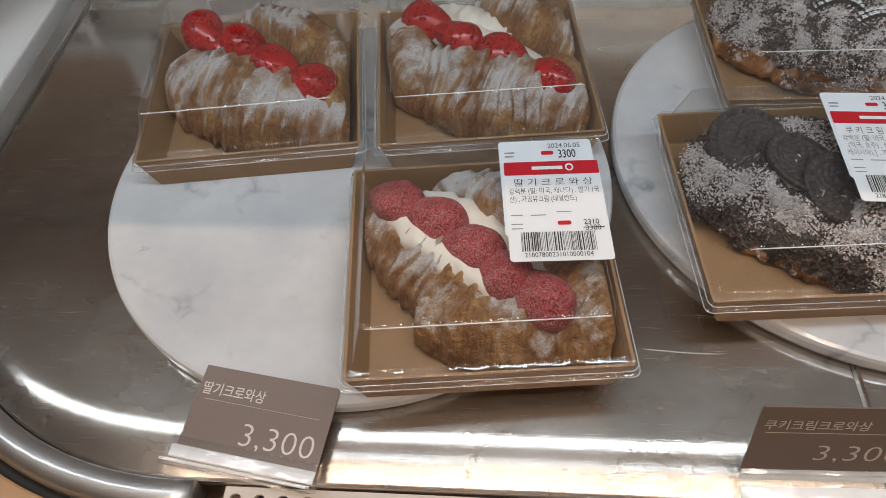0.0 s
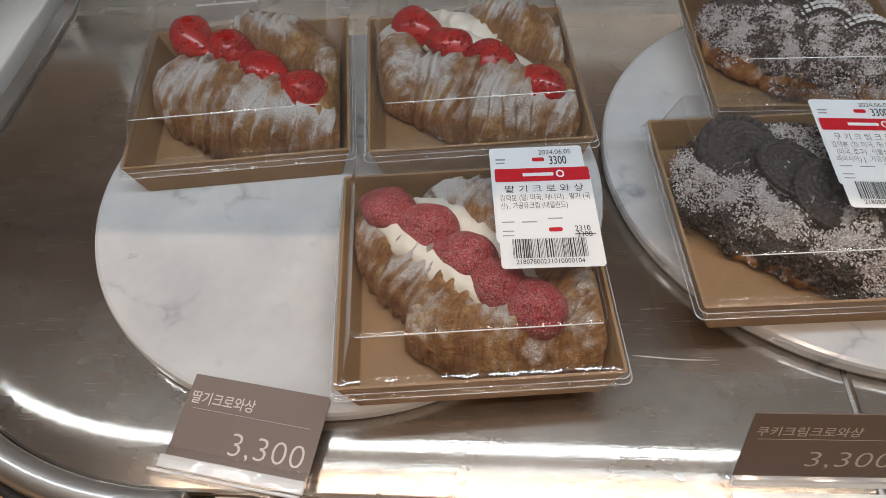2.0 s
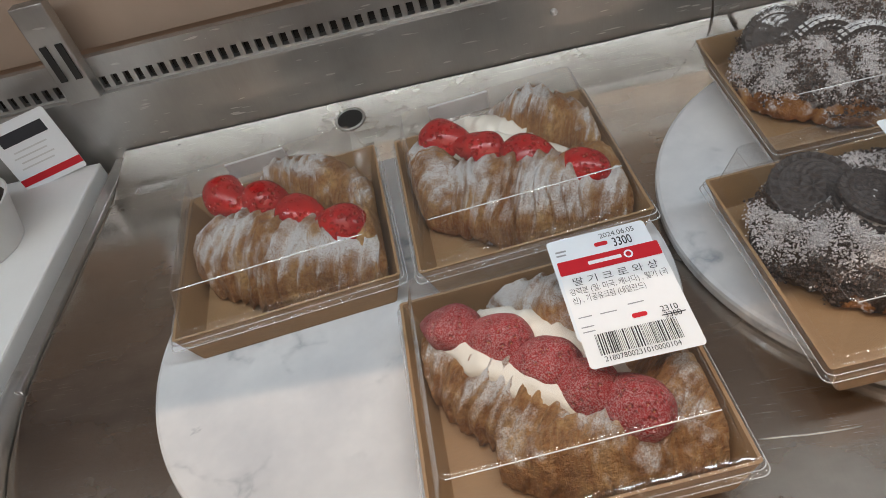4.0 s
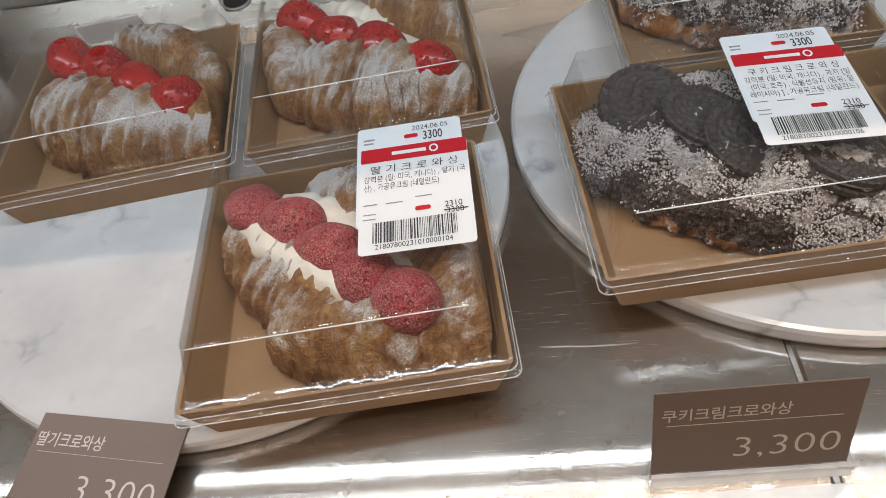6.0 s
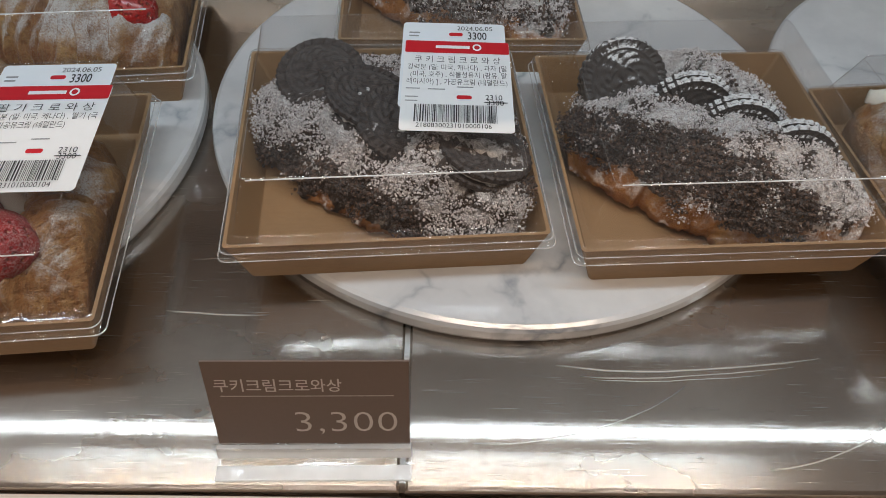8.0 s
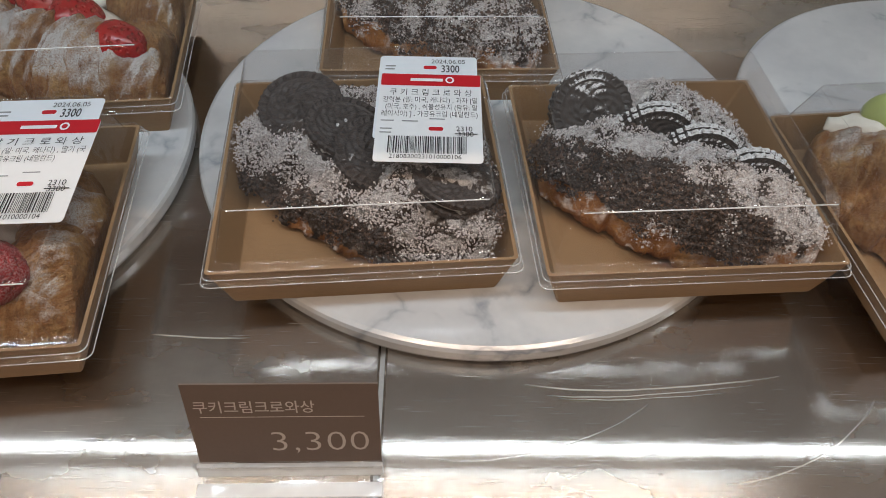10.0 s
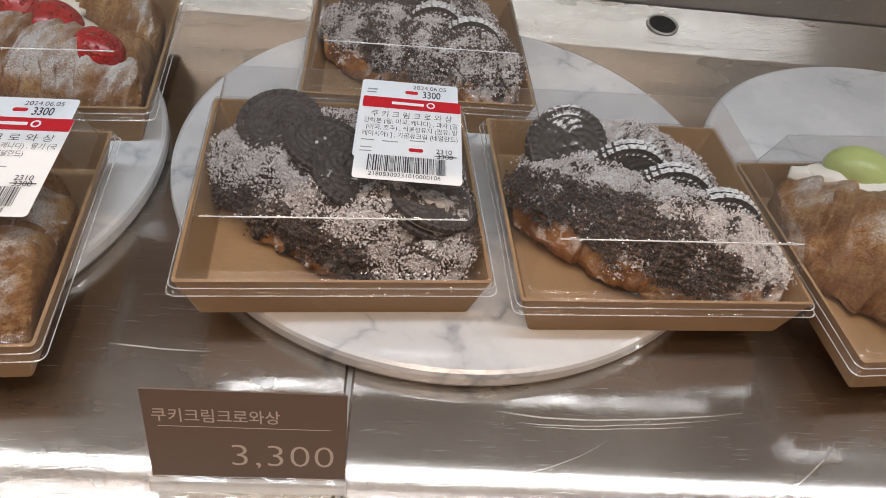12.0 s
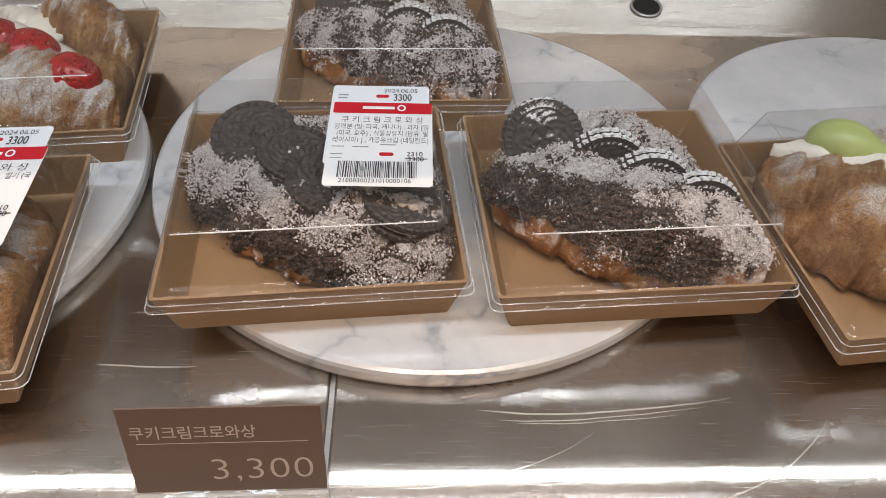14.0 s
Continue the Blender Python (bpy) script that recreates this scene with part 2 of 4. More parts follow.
def crumb_material(name, share):
    """Cookie crumbs; that share of them is coated with powdered sugar."""
    m, t, out = material(name)
    b = principled(t, out, (0.03, 0.02, 0.015), 0.85)
    geo = node(t, "NewGeometry")
    tone = ramp(t, geo.outputs["Random Per Island"], [(0.0, (0.013, 0.007, 0.005)), (0.6, (0.050, 0.026, 0.016)), (1.0, (0.13, 0.066, 0.036))])
    patch = noise_tex(t, coords(t), 75, 5, 0.72)
    pick = maths(t, "MULTIPLY_ADD", patch, 2.6, maths(t, "MULTIPLY_ADD", geo.outputs["Random Per Island"], 0.5, -1.05))
    mask = ramp(t, pick, [(0.92 - share, (0.06, 0.06, 0.06)), (1.12 - share, (0.95, 0.95, 0.95))])
    grains = ramp(t, noise_tex(t, coords(t), 1500, 2), [(0.38, (0.35, 0.35, 0.35)), (0.52, (1, 1, 1))])
    t.links.new(blend(t, maths(t, "MULTIPLY", mask, grains), tone, (0.82, 0.76, 0.74)), b.inputs["Base Color"])
    return m


def sugared(name, base, cover):
    """Dark wafer with powder on it."""
    m, t, out = material(name)
    b = principled(t, out, base, 0.55, Specular_IOR_Level=0.4)
    mask = dusting(t, 0.25, 0.8, cover, 60.0, 1100.0)
    mask = ramp(t, mask, [(0.30, (0.03, 0.03, 0.03)), (0.62, (0.95, 0.95, 0.95))])
    t.links.new(blend(t, mask, base, (0.80, 0.79, 0.78)), b.inputs["Base Color"])
    bumped(t, b, noise_tex(t, coords(t), 700, 3), 0.5, 0.0008)
    return m


SCRATCHES = [((0.10, 0.42), 0.440, 0.060, 0.190, 0.0006), ((0.09, 0.46), 0.4835, 0.070, 0.175, 0.0004), ((0.10, 0.40), 0.425, 0.075, 0.160, 0.0003),
             ((0.14, 0.045), 0.109, 0.145, 0.225, 0.0004), ((0.03, 0.10), 0.155, 0.020, 0.120, 0.0003), ((-0.09, 0.30), 0.293, -0.120, -0.070, 0.0006)]
STEEL = steel_material("brushed_steel", (0.56, 0.51, 0.46), 0.34, sharp=0.76, arcs=SCRATCHES)
STEEL_BACK = steel_material("satin_steel", (0.56, 0.55, 0.53), 0.40, (60, 1, 1), 0.3)
MARBLE = marble_material("white_marble", amount=1.0)
KRAFT = kraft_material("kraft_card", (0.42, 0.255, 0.125), (0.18, 0.102, 0.047))
# the haze paints the lid's veiling reflection into its colour
CLEAR = clear_material("clear_plastic", 0.9, haze=0.015)
def glint_fold_material(name, share):
    """Clear plastic with a white veil that paints in the highlight of a fold."""
    m = clear_material(name, 1.0)
    t = m.node_tree
    veil = node(t, "BsdfPrincipled", Roughness=0.25)
    veil.inputs["Base Color"].default_value = (0.85, 0.85, 0.84, 1)
    mix = t.nodes.new("ShaderNodeMixShader")
    t.links.new(maths(t, "MULTIPLY", ramp(t, noise_tex(t, coords(t), 60, 3), [(0.30, (0.25, 0.25, 0.25)), (0.6, (1, 1, 1))]), share), mix.inputs[0])
    t.links.new(t.nodes["Mix Shader"].outputs[0], mix.inputs[1])
    t.links.new(veil.outputs[0], mix.inputs[2])
    t.links.new(mix.outputs[0], t.nodes["Material Output"].inputs[0])
    return m


# white share sets how strong each painted fold highlight is
GLINT = glint_fold_material("painted_fold_glint", 0.75)
EDGE_GLINT = glint_fold_material("painted_edge_glint", 0.32)
FAINT_GLINT = glint_fold_material("painted_faint_glint", 0.10)
ACRYLIC = clear_material("clear_acrylic", 1.0, (0.96, 0.97, 0.97))
# clear acrylic with a white share that paints in edge highlights
ACRYLIC_GLINT = clear_material("acrylic_painted_glint", 1.0, (0.96, 0.97, 0.97), haze=0.45)
SEAL = clear_material("translucent_seal", 0.6, haze=0.55)
FROST = plain_material("milky_sticker_back", (0.62, 0.60, 0.58), 0.5)
PASTRY_HEAVY = pastry_material("pastry_sugared", 0.24)
PASTRY_LIGHT = pastry_material("pastry_lightly_sugared", 0.20)
PASTRY_FAINT = pastry_material("pastry_faintly_sugared", 0.09)
PASTRY_BARE = pastry_material("pastry_baked", -0.12)
CHOC_CRUST = plain_material("chocolate_crumb_crust", (0.035, 0.022, 0.016), 0.75, 500, 0.6, 0.6)
BERRY = berry_material("strawberry_glossy", (0.26, 0.005, 0.007), (0.52, 0.018, 0.014), 0.0)
BERRY_DUSTED = berry_material("strawberry_sugared", (0.26, 0.006, 0.009), (0.54, 0.020, 0.020), 0.80)
CREAM = plain_material("whipped_cream", (0.74, 0.69, 0.60), 0.45, 90, 0.04, 0.3)
COOKIE = sugared("black_cocoa_wafer", (0.026, 0.015, 0.011), -0.06)
FILLING = plain_material("cookie_cream", (0.72, 0.70, 0.66), 0.6, 200, 0.06)
GRAPE = plain_material("green_grape_skin", (0.42, 0.48, 0.17), 0.3, 60, 0.2, 0.05)
PAPER = plain_material("label_paper", (0.80, 0.80, 0.80), 0.55, 300, 0.02, 0.0)
PAPER_BLUE = plain_material("label_paper_cool", (0.74, 0.77, 0.80), 0.55, 300, 0.02, 0.0)
RED = plain_material("red_print", (0.56, 0.012, 0.022), 0.5, 300, 0.05, 0.0)
GREY_INK = plain_material("grey_print", (0.30, 0.30, 0.31), 0.6, 900, 0.3, 0.0)
INK = plain_material("black_print", (0.03, 0.03, 0.035), 0.6, 300, 0.1, 0.0)
CARD = plain_material("brown_sign_card", (0.19, 0.138, 0.112), 0.5, 500, 0.06, 0.05)
CARD_PRINT = plain_material("pale_sign_print", (0.66, 0.60, 0.55), 0.55, 300, 0.03, 0.0)
WHITE_BOARD = plain_material("white_tray_plastic", (0.78, 0.77, 0.75), 0.35, 60, 0.03, 0.05)
# near-black colour that stands in for shade in holes, slots and gaps
RECESS_SHADE = plain_material("painted_recess_shade", (0.02, 0.018, 0.016), 0.8, 100, 0.2, 0.0)
WOOD = plain_material("warm_wood", (0.42, 0.24, 0.12), 0.5, 80, 0.25, 0.1)
WALLPAINT = plain_material("store_wall_paint", (0.44, 0.35, 0.28), 0.8, 5, 0.1, 0.0)
SHELF_UNDER = plain_material("shelf_underside", (0.42, 0.31, 0.235), 0.5, 20, 0.1, 0.0)


def coated_material(name, level, cover):
    """Baked pastry with a cocoa-crumb coating over its upper part and powder on top."""
    m, t, out = material(name)
    b = principled(t, out, (0.5, 0.25, 0.08), 0.6)
    co = coords(t)
    split = node(t, "SeparateXYZ")
    t.links.new(co, split.inputs[0])
    edge = maths(t, "MULTIPLY_ADD", noise_tex(t, co, 48, 4), 0.045, -0.0225)
    coat = ramp(t, maths(t, "MULTIPLY_ADD", maths(t, "ADD", maths(t, "SUBTRACT", split.outputs[2], level), edge), 260.0, 0.5), [(0.35, (0, 0, 0)), (0.65, (1, 1, 1))])
    base = ramp(t, noise_tex(t, co, 60, 5), [(0.28, (0.16, 0.05, 0.012)), (0.5, (0.36, 0.15, 0.04)), (0.72, (0.60, 0.34, 0.13))])
    cocoa = ramp(t, noise_tex(t, co, 500, 4), [(0.3, (0.012, 0.008, 0.006)), (0.7, (0.07, 0.042, 0.028))])
    fall = maths(t, "MULTIPLY_ADD", noise_tex(t, co, 75, 5, 0.72), 2.6, -0.90 + cover)
    drift = ramp(t, fall, [(0.22, (0, 0, 0)), (0.50, (1, 1, 1))])
    mask = maths(t, "MULTIPLY", drift, dusting(t, 0.0, 0.6, 0.6, 40.0, 1400.0))
    t.links.new(blend(t, mask, blend(t, coat, base, cocoa), (0.80, 0.77, 0.75)), b.inputs["Base Color"])
    bumped(t, b, noise_tex(t, co, 420, 4), 0.8, 0.002)
    return m


COOKIE_DUST = sugared("cocoa_wafer_sugared", (0.026, 0.017, 0.013), 0.42)
COOKIE_LIGHT = sugared("cocoa_wafer_lightly_sugared", (0.026, 0.017, 0.013), 0.21)
COAT_FULL = coated_material("cocoa_coated", 0.004, -0.10)
COAT_PART = coated_material("cocoa_part_coated", 0.022, 0.0)


# ---- mesh helpers ----
def part(name, bm, mat, parent=None, label="", smooth=False, m=None):
    if isinstance(bm, bmesh.types.BMesh):
        mesh = bpy.data.meshes.new(name)
        bm.to_mesh(mesh)
        bm.free()
    else:
        mesh = bm
    if not mesh.materials:
        mesh.materials.append(mat)
    if smooth:
        mesh.shade_smooth()
    ob = new(name, mesh)
    ob.parent = parent
    if m is not None:
        ob.matrix_basis = m
    if label:
        tagged(ob, label)
    return ob


def empty(name, m):
    ob = new(name)
    ob.empty_display_size = 0.02
    ob.matrix_basis = m
    return ob


def add_box(bm, x0, y0, z0, x1, y1, z1, bevel=0.0):
    r = bmesh.ops.create_cube(bm, size=1)
    bmesh.ops.transform(bm, matrix=Matrix.Translation(((x0 + x1) / 2, (y0 + y1) / 2, (z0 + z1) / 2)) @ Matrix.Diagonal((x1 - x0, y1 - y0, z1 - z0, 1)), verts=r["verts"])
    if bevel:
        edges = list({e for v in r["verts"] for e in v.link_edges})
        bmesh.ops.bevel(bm, geom=edges, offset=bevel, segments=2, affect="EDGES", profile=0.5)
    return bm


def box(x0, y0, z0, x1, y1, z1, bevel=0.0):
    return add_box(bmesh.new(), x0, y0, z0, x1, y1, z1, bevel)


def round_rect(hx, hy, r, n=5):
    pts = []
    for cx, cy, a0 in ((hx - r, hy - r, 0), (-hx + r, hy - r, 90), (-hx + r, -hy + r, 180), (hx - r, -hy + r, 270)):
        for k in range(n + 1):
            a = radians(a0 + 90 * k / n)
            pts.append((cx + r * math.cos(a), cy + r * math.sin(a)))
    return pts


def loft(rings, cap_first=False, cap_last=False):
    """A surface through closed rings of points that have the same count."""
    bm = bmesh.new()
    vs = [[bm.verts.new(p) for p in ring] for ring in rings]
    n = len(rings[0])
    for a, b in zip(vs, vs[1:]):
        for k in range(n):
            bm.faces.new((a[k], a[(k + 1) % n], b[(k + 1) % n], b[k]))
    if cap_first:
        bm.faces.new(vs[0][::-1])
    if cap_last:
        bm.faces.new(vs[-1])
    return bm


def plate(outline, z0, z1):
    bm = loft([[(x, y, z0) for x, y in outline], [(x, y, z1) for x, y in outline]], True, True)
    return bm


def lathe(profile, n=48):
    """A solid of revolution from (radius, height) pairs."""
    return loft([[(r * math.cos(2 * math.pi * k / n), r * math.sin(2 * math.pi * k / n), z) for k in range(n)] for r, z in profile], True, True)


def writing(body, size, align="LEFT", spacing=1.0, squeeze=1.0, thin=0.0):
    """The mesh of a line of text in the built-in font, flat, its baseline at the origin."""
    cu = bpy.data.curves.new("writing", "FONT")
    cu.body, cu.size, cu.align_x, cu.space_character = body, size, align, spacing
    cu.resolution_u, cu.offset = 3, -thin
    ob = new("writing", cu)
    mesh = bpy.data.meshes.new_from_object(ob.evaluated_get(bpy.context.evaluated_depsgraph_get()))
    bpy.data.objects.remove(ob)
    bpy.data.curves.remove(cu)
    mesh.transform(Matrix.Diagonal((squeeze, 1, 1, 1)))
    return mesh


# ---- structure: the display case ----
SEAM = -0.006
FRONT = -0.0738


CORNER = (-0.360, 0.130, 0.205, 0.2048)


def shelf_panel(name, x0, x1):
    """Folded front lip, flat bed, slope at the back; the left end is rounded off."""
    bm = bmesh.new()
    cx, cy, rx, ry = CORNER
    prof = [(0.002, -0.016), (0.0, -0.0075), (0.0004, -0.0057), (0.0020, -0.0048)] + [(0.012 + 0.0018 * k, -6.0 * (0.020 - 0.0018 * k) ** 2) for k in range(11)] + [(0.0325, 0.0)]
    xs = [x0, x0 + 0.0012, x1 - 0.0012, x1]
    dz = [-0.0012, 0, 0, -0.0012]
    if x0 < cx:
        xs = [cx + rx * math.cos(radians(180 + 90 * k / 24)) for k in range(25)] + xs[2:]
        dz = [0] * 25 + dz[2:]
    rows = []
    for x, d in zip(xs, dz):
        front = cy - ry * math.sqrt(max(1 - ((x - cx) / rx) ** 2, 0)) if x < cx else FRONT
        line = [(front + dy, z) for dy, z in prof] + [(0.335, 0.0), (0.345, 0.0015), (0.396, 0.011)]
        rows.append([bm.verts.new((x, y, z + d)) for y, z in line])
    for a, b in zip(rows, rows[1:]):
        for k in range(len(a) - 1):
            bm.faces.new((a[k], b[k], b[k + 1], a[k + 1]))
    side = [bm.verts.new((rows[-1][k].co.x, rows[-1][k].co.y, -0.014)) for k in range(len(rows[-1]))]
    side_0 = [bm.verts.new((rows[0][k].co.x, rows[0][k].co.y, -0.014)) for k in range(len(rows[0]))]
    for k in range(len(side) - 1):
        bm.faces.new((rows[-1][k], side[k], side[k + 1], rows[-1][k + 1]))
        bm.faces.new((rows[0][k], rows[0][k + 1], side_0[k + 1], side_0[k]))
    ob = part(name, bm, STEEL)
    tagged(ob, "scratched brushed stainless steel shelf bed of the display case", "shelf", kind="structure")
    return ob


shelf_panel("floor_1", -0.565, SEAM - 0.0012)
shelf_panel("floor_2", SEAM + 0.0012, 0.66)
tagged(part("trim_seam", box(SEAM - 0.0012, FRONT + 0.002, -0.012, SEAM + 0.0012, 0.396, -0.0022), STEEL_BACK), "dark joint between two steel shelf panels", "joint", kind="structure")


def drain_hole(x):
    y, r = 0.3705, 0.0115
    top = 0.0015 + (y - 0.345) * 0.186
    tilt = pose(x, y, top, 10.5)
    thing = part("drain_hole", lathe([(r + 0.0022, 0.0003), (r + 0.0022, 0.0012), (r + 0.001, 0.0018), (r, 0.0012), (r, 0.0008)], 40), STEEL_BACK, None, smooth=True, m=tilt)
    # a flat black disc paints the depth of the hole
    part("hole_shade", lathe([(r, 0.0009), (r - 0.0002, 0.0012)], 40), RECESS_SHADE, thing, "black disc painted as the shade inside the hole")
    tagged(thing, "round metal-rimmed drain hole in the steel shelf", "drain hole", "drain holes at the back of the shelf")


drain_hole(-0.343)
drain_hole(0.229)

# back wall with air slots
tagged(part("wall_back", box(-0.75, 0.398, -0.01, SEAM - 0.014, 0.408, 0.070, 0.001), STEEL_BACK), "satin steel back panel of the display case", "panel", kind="structure")
tagged(part("wall_back", box(SEAM - 0.0125, 0.398, -0.01, 0.75, 0.408, 0.070, 0.001), STEEL_BACK), "satin steel back panel of the display case", "panel", kind="structure")
grille = part("wall_grille", box(-0.75, 0.404, 0.070, 0.75, 0.412, 0.0725), STEEL_BACK)
tagged(grille, "slotted steel air grille above the back panel", "grille", kind="structure")
part("grille_top", box(-0.75, 0.404, 0.0835, 0.75, 0.412, 0.103), STEEL_BACK, grille)
# near-black sheet behind the slats paints the shade between them
part("grille_shade", box(-0.75, 0.4115, 0.070, 0.75, 0.42, 0.085), RECESS_SHADE, grille)
slat_mesh = None
for k in range(110):
    bm = box(-0.0026, 0.404, 0.0725, 0.0026, 0.4085, 0.0835) if slat_mesh is None else slat_mesh
    ob = part("slat", bm, STEEL_BACK, grille, m=Matrix.Translation((-0.745 + k * 0.0112, 0, 0)))
    slat_mesh = ob.data
screw = part("screw", lathe([(0.0032, 0), (0.0032, 0.001), (0.0018, 0.0022), (0.0004, 0.0024)], 20), STEEL_BACK, None, smooth=True, m=pose(-0.152, 0.398, 0.048, 90))
tagged(screw, "small round steel screw in the back panel", "screw")
bracket = part("shelf_bracket", box(-0.583, 0.392, 0.070, -0.553, 0.404, 0.16, 0.001), STEEL_BACK)
for k in range(2):
    # dark blocks set on the bracket paint its shaded slots
    part("slot", box(-0.577 + 0.014 * k, 0.3905, 0.092, -0.571 + 0.014 * k, 0.3935, 0.125), RECESS_SHADE, bracket, "dark block painted as the shade inside a bracket slot")
tagged(bracket, "slotted steel upright bracket on the back panel", "bracket")
tagged(part("wall_back_upper", box(-0.9, 0.43, 0.100, 0.9, 0.44, 0.42), SHELF_UNDER), "dark upper back wall of the display case", "wall", kind="structure")

# upper shelf
tagged(part("ceiling", box(-0.9, -0.02, 0.42, 0.9, 0.44, 0.45), SHELF_UNDER), "underside of the upper shelf of the display case", "shelf", kind="structure")
tagged(part("wall_right", box(0.66, -0.12, -0.05, 0.67, 0.43, 0.45), SHELF_UNDER), "end wall of the display case", "wall", kind="structure")


# front rail with slots
def slotted_rail(x0, count, pitch=0.0125, y0=-0.118, y1=-0.0756, z=-0.008):
    bm = bmesh.new()
    hx, hy, r = pitch / 2, (y1 - y0) / 2, 0.0036
    half = hy - 0.0035
    angles = sorted({round(a, 6) for a in [math.atan2(sy * hy, sx * hx) for sx in (1, -1) for sy in (1, -1)] + [math.atan2(half * math.sin(b), r * math.cos(b)) for b in [2 * math.pi * k / 20 for k in range(20)]]})
    for c in range(count):
        cx, cy = x0 + c * pitch, (y0 + y1) / 2
        loops = []
        for mode in range(3):
            ring = []
            for a in angles:
                dx, dy = math.cos(a), math.sin(a)
                if mode == 0:
                    s = min(hx / max(abs(dx), 1e-9), hy / max(abs(dy), 1e-9))
                    ring.append(bm.verts.new((cx + dx * s, cy + dy * s, z)))
                else:
                    straight = half - r
                    s = r / max(abs(dx), 1e-9)
                    if abs(dy) * s > straight:
                        q = math.copysign(straight, dy)
                        bq = dy * q
                        s = bq + math.sqrt(max(bq * bq - (q * q - r * r), 0))
                    g = 1.0 if mode == 1 else 0.9
                    ring.append(bm.verts.new((cx + dx * s * g, cy + dy * s, z if mode == 1 else z - 0.002)))
            loops.append(ring)
        n = len(angles)
        for a, b in zip(loops, loops[1:]):
            for k in range(n):
                bm.faces.new((a[k], a[(k + 1) % n], b[(k + 1) % n], b[k]))
    bmesh.ops.remove_doubles(bm, verts=bm.verts, dist=1e-5)
    return bm


RAIL = plain_material("champagne_metal_rail", (0.55, 0.46, 0.38), 0.38, 300, 0.05, 0.05)
rail = part("rail_front", slotted_rail(-0.3325, 80), RAIL)
tagged(rail, "beige metal air rail with a row of rounded slots", "rail", kind="structure")
part("duct", box(-0.339, -0.118, -0.05, 0.67, -0.0755, -0.024), SHELF_UNDER, rail, "brown duct under the slots")
part("rail_lip", box(-0.339, -0.124, -0.012, 0.67, -0.118, -0.002, 0.001), RAIL, rail)


# rounded left front corner of the case
def corner_band(name, prof, mat, label):
    """A profile of (radius, height) pairs swept round the corner."""
    cx, cy, rx, ry = CORNER
    bm = bmesh.new()
    rows = [[bm.verts.new((cx + (rx + rad) * math.cos(a), cy + (ry + rad) * math.sin(a), z)) for rad, z in prof] for a in [radians(176 + 96 * k / 40) for k in range(41)]]
    n = len(prof)
    for a, b in zip(rows, rows[1:]):
        for k in range(n):
            bm.faces.new((a[k], b[k], b[(k + 1) % n], a[(k + 1) % n]))
    bm.faces.new(rows[0][::-1])
    bm.faces.new(rows[-1])
    bmesh.ops.recalc_face_normals(bm, faces=bm.faces)
    tagged(part(name, bm, mat, None, "", True), label, "trim", kind="structure")


corner_band("trim_corner", [(0.0005, -0.02)] + [(0.0095 - 0.009 * math.cos(radians(180 * k / 12)), -0.003 + 0.008 * math.sin(radians(180 * k / 12))) for k in range(13)] + [(0.0185, -0.02)], STEEL_BACK, "curved rounded steel trim at the shelf corner")
# a near-black solid band paints the shade down in the gap
corner_band("trim_gap", [(0.0185, -0.03), (0.0185, -0.008), (0.024, -0.008), (0.024, -0.03)], RECESS_SHADE, "dark band painted as the shade in the gap beside the curved steel trim")
corner_band("trim_wood", [(0.024, -0.03), (0.024, -0.001), (0.026, 0.0), (0.046, 0.0), (0.048, -0.001), (0.048, -0.03)], WOOD, "warm wood-coloured band outside the curved trim")

# neighbouring section on the other side of the raised edge
tagged(part("trim_left", box(-0.579, 0.126, -0.014, -0.5655, 0.398, 0.004, 0.001), STEEL_BACK), "raised steel edge at the end of the shelf", "trim", kind="structure")
tagged(part("floor_left", box(-0.9, -0.3, -0.03, -0.580, 0.398, -0.012), STEEL), "steel shelf of the neighbouring case", "shelf", kind="structure")
tray = part("serving_board", box(-0.86, 0.02, -0.012, -0.586, 0.385, 0.012, 0.002), WHITE_BOARD)
cup_m = pose(-0.666, 0.285, 0.0122)
bowl = part("paper_bowl", lathe([(0.038, 0.0), (0.040, 0.0005), (0.050, 0.040), (0.0515, 0.041), (0.0505, 0.042), (0.0485, 0.041), (0.046, 0.030), (0.002, 0.029)], 56), WHITE_BOARD, None, "", True, cup_m)
part("dark_filling", lathe([(0.0475, 0.0305), (0.0478, 0.034), (0.036, 0.037), (0.002, 0.038)], 48), CHOC_CRUST, bowl, "dark chocolate filling", True)
tagged(bowl, "white round paper bowl with dark dessert on the board", "bowl")
note = part("price_note", plate([(x, y + 0.028) for x, y in round_rect(0.026, 0.028, 0.002)], -0.0003, 0.0), PAPER, None, m=pose(-0.624, 0.372, 0.0125, 82, -6, 14) @ Matrix.Scale(1.15, 4))
part("red_band", plate([(x, y + 0.0075) for x, y in round_rect(0.0258, 0.003, 0.0005)], 0.0001, 0.0003), RED, note, "red printed band")
part("barcode_block", plate([(x, y + 0.043) for x, y in round_rect(0.019, 0.005, 0.0005)], 0.0001, 0.0003), INK, note, "dark barcode block")
for k in range(4):
    part("text_bar", plate([(x - 0.004 + 0.003 * (k % 2), y + 0.018 + 0.0046 * k) for x, y in round_rect(0.014, 0.0006, 0.0002)], 0.0001, 0.0003), FROST, note)
tagged(note, "white paper price sticker with red band, propped on the board", "price sticker")
tagged(tray, "plain white serving board on the neighbouring steel shelf", "board")

# store round the case: unseen room, added for bounced light and reflections
tagged(part("counter", box(-0.9, -0.16, -0.9, 0.9, 0.44, -0.055), WALLPAINT), "plain base of the display case", "counter", kind="structure")
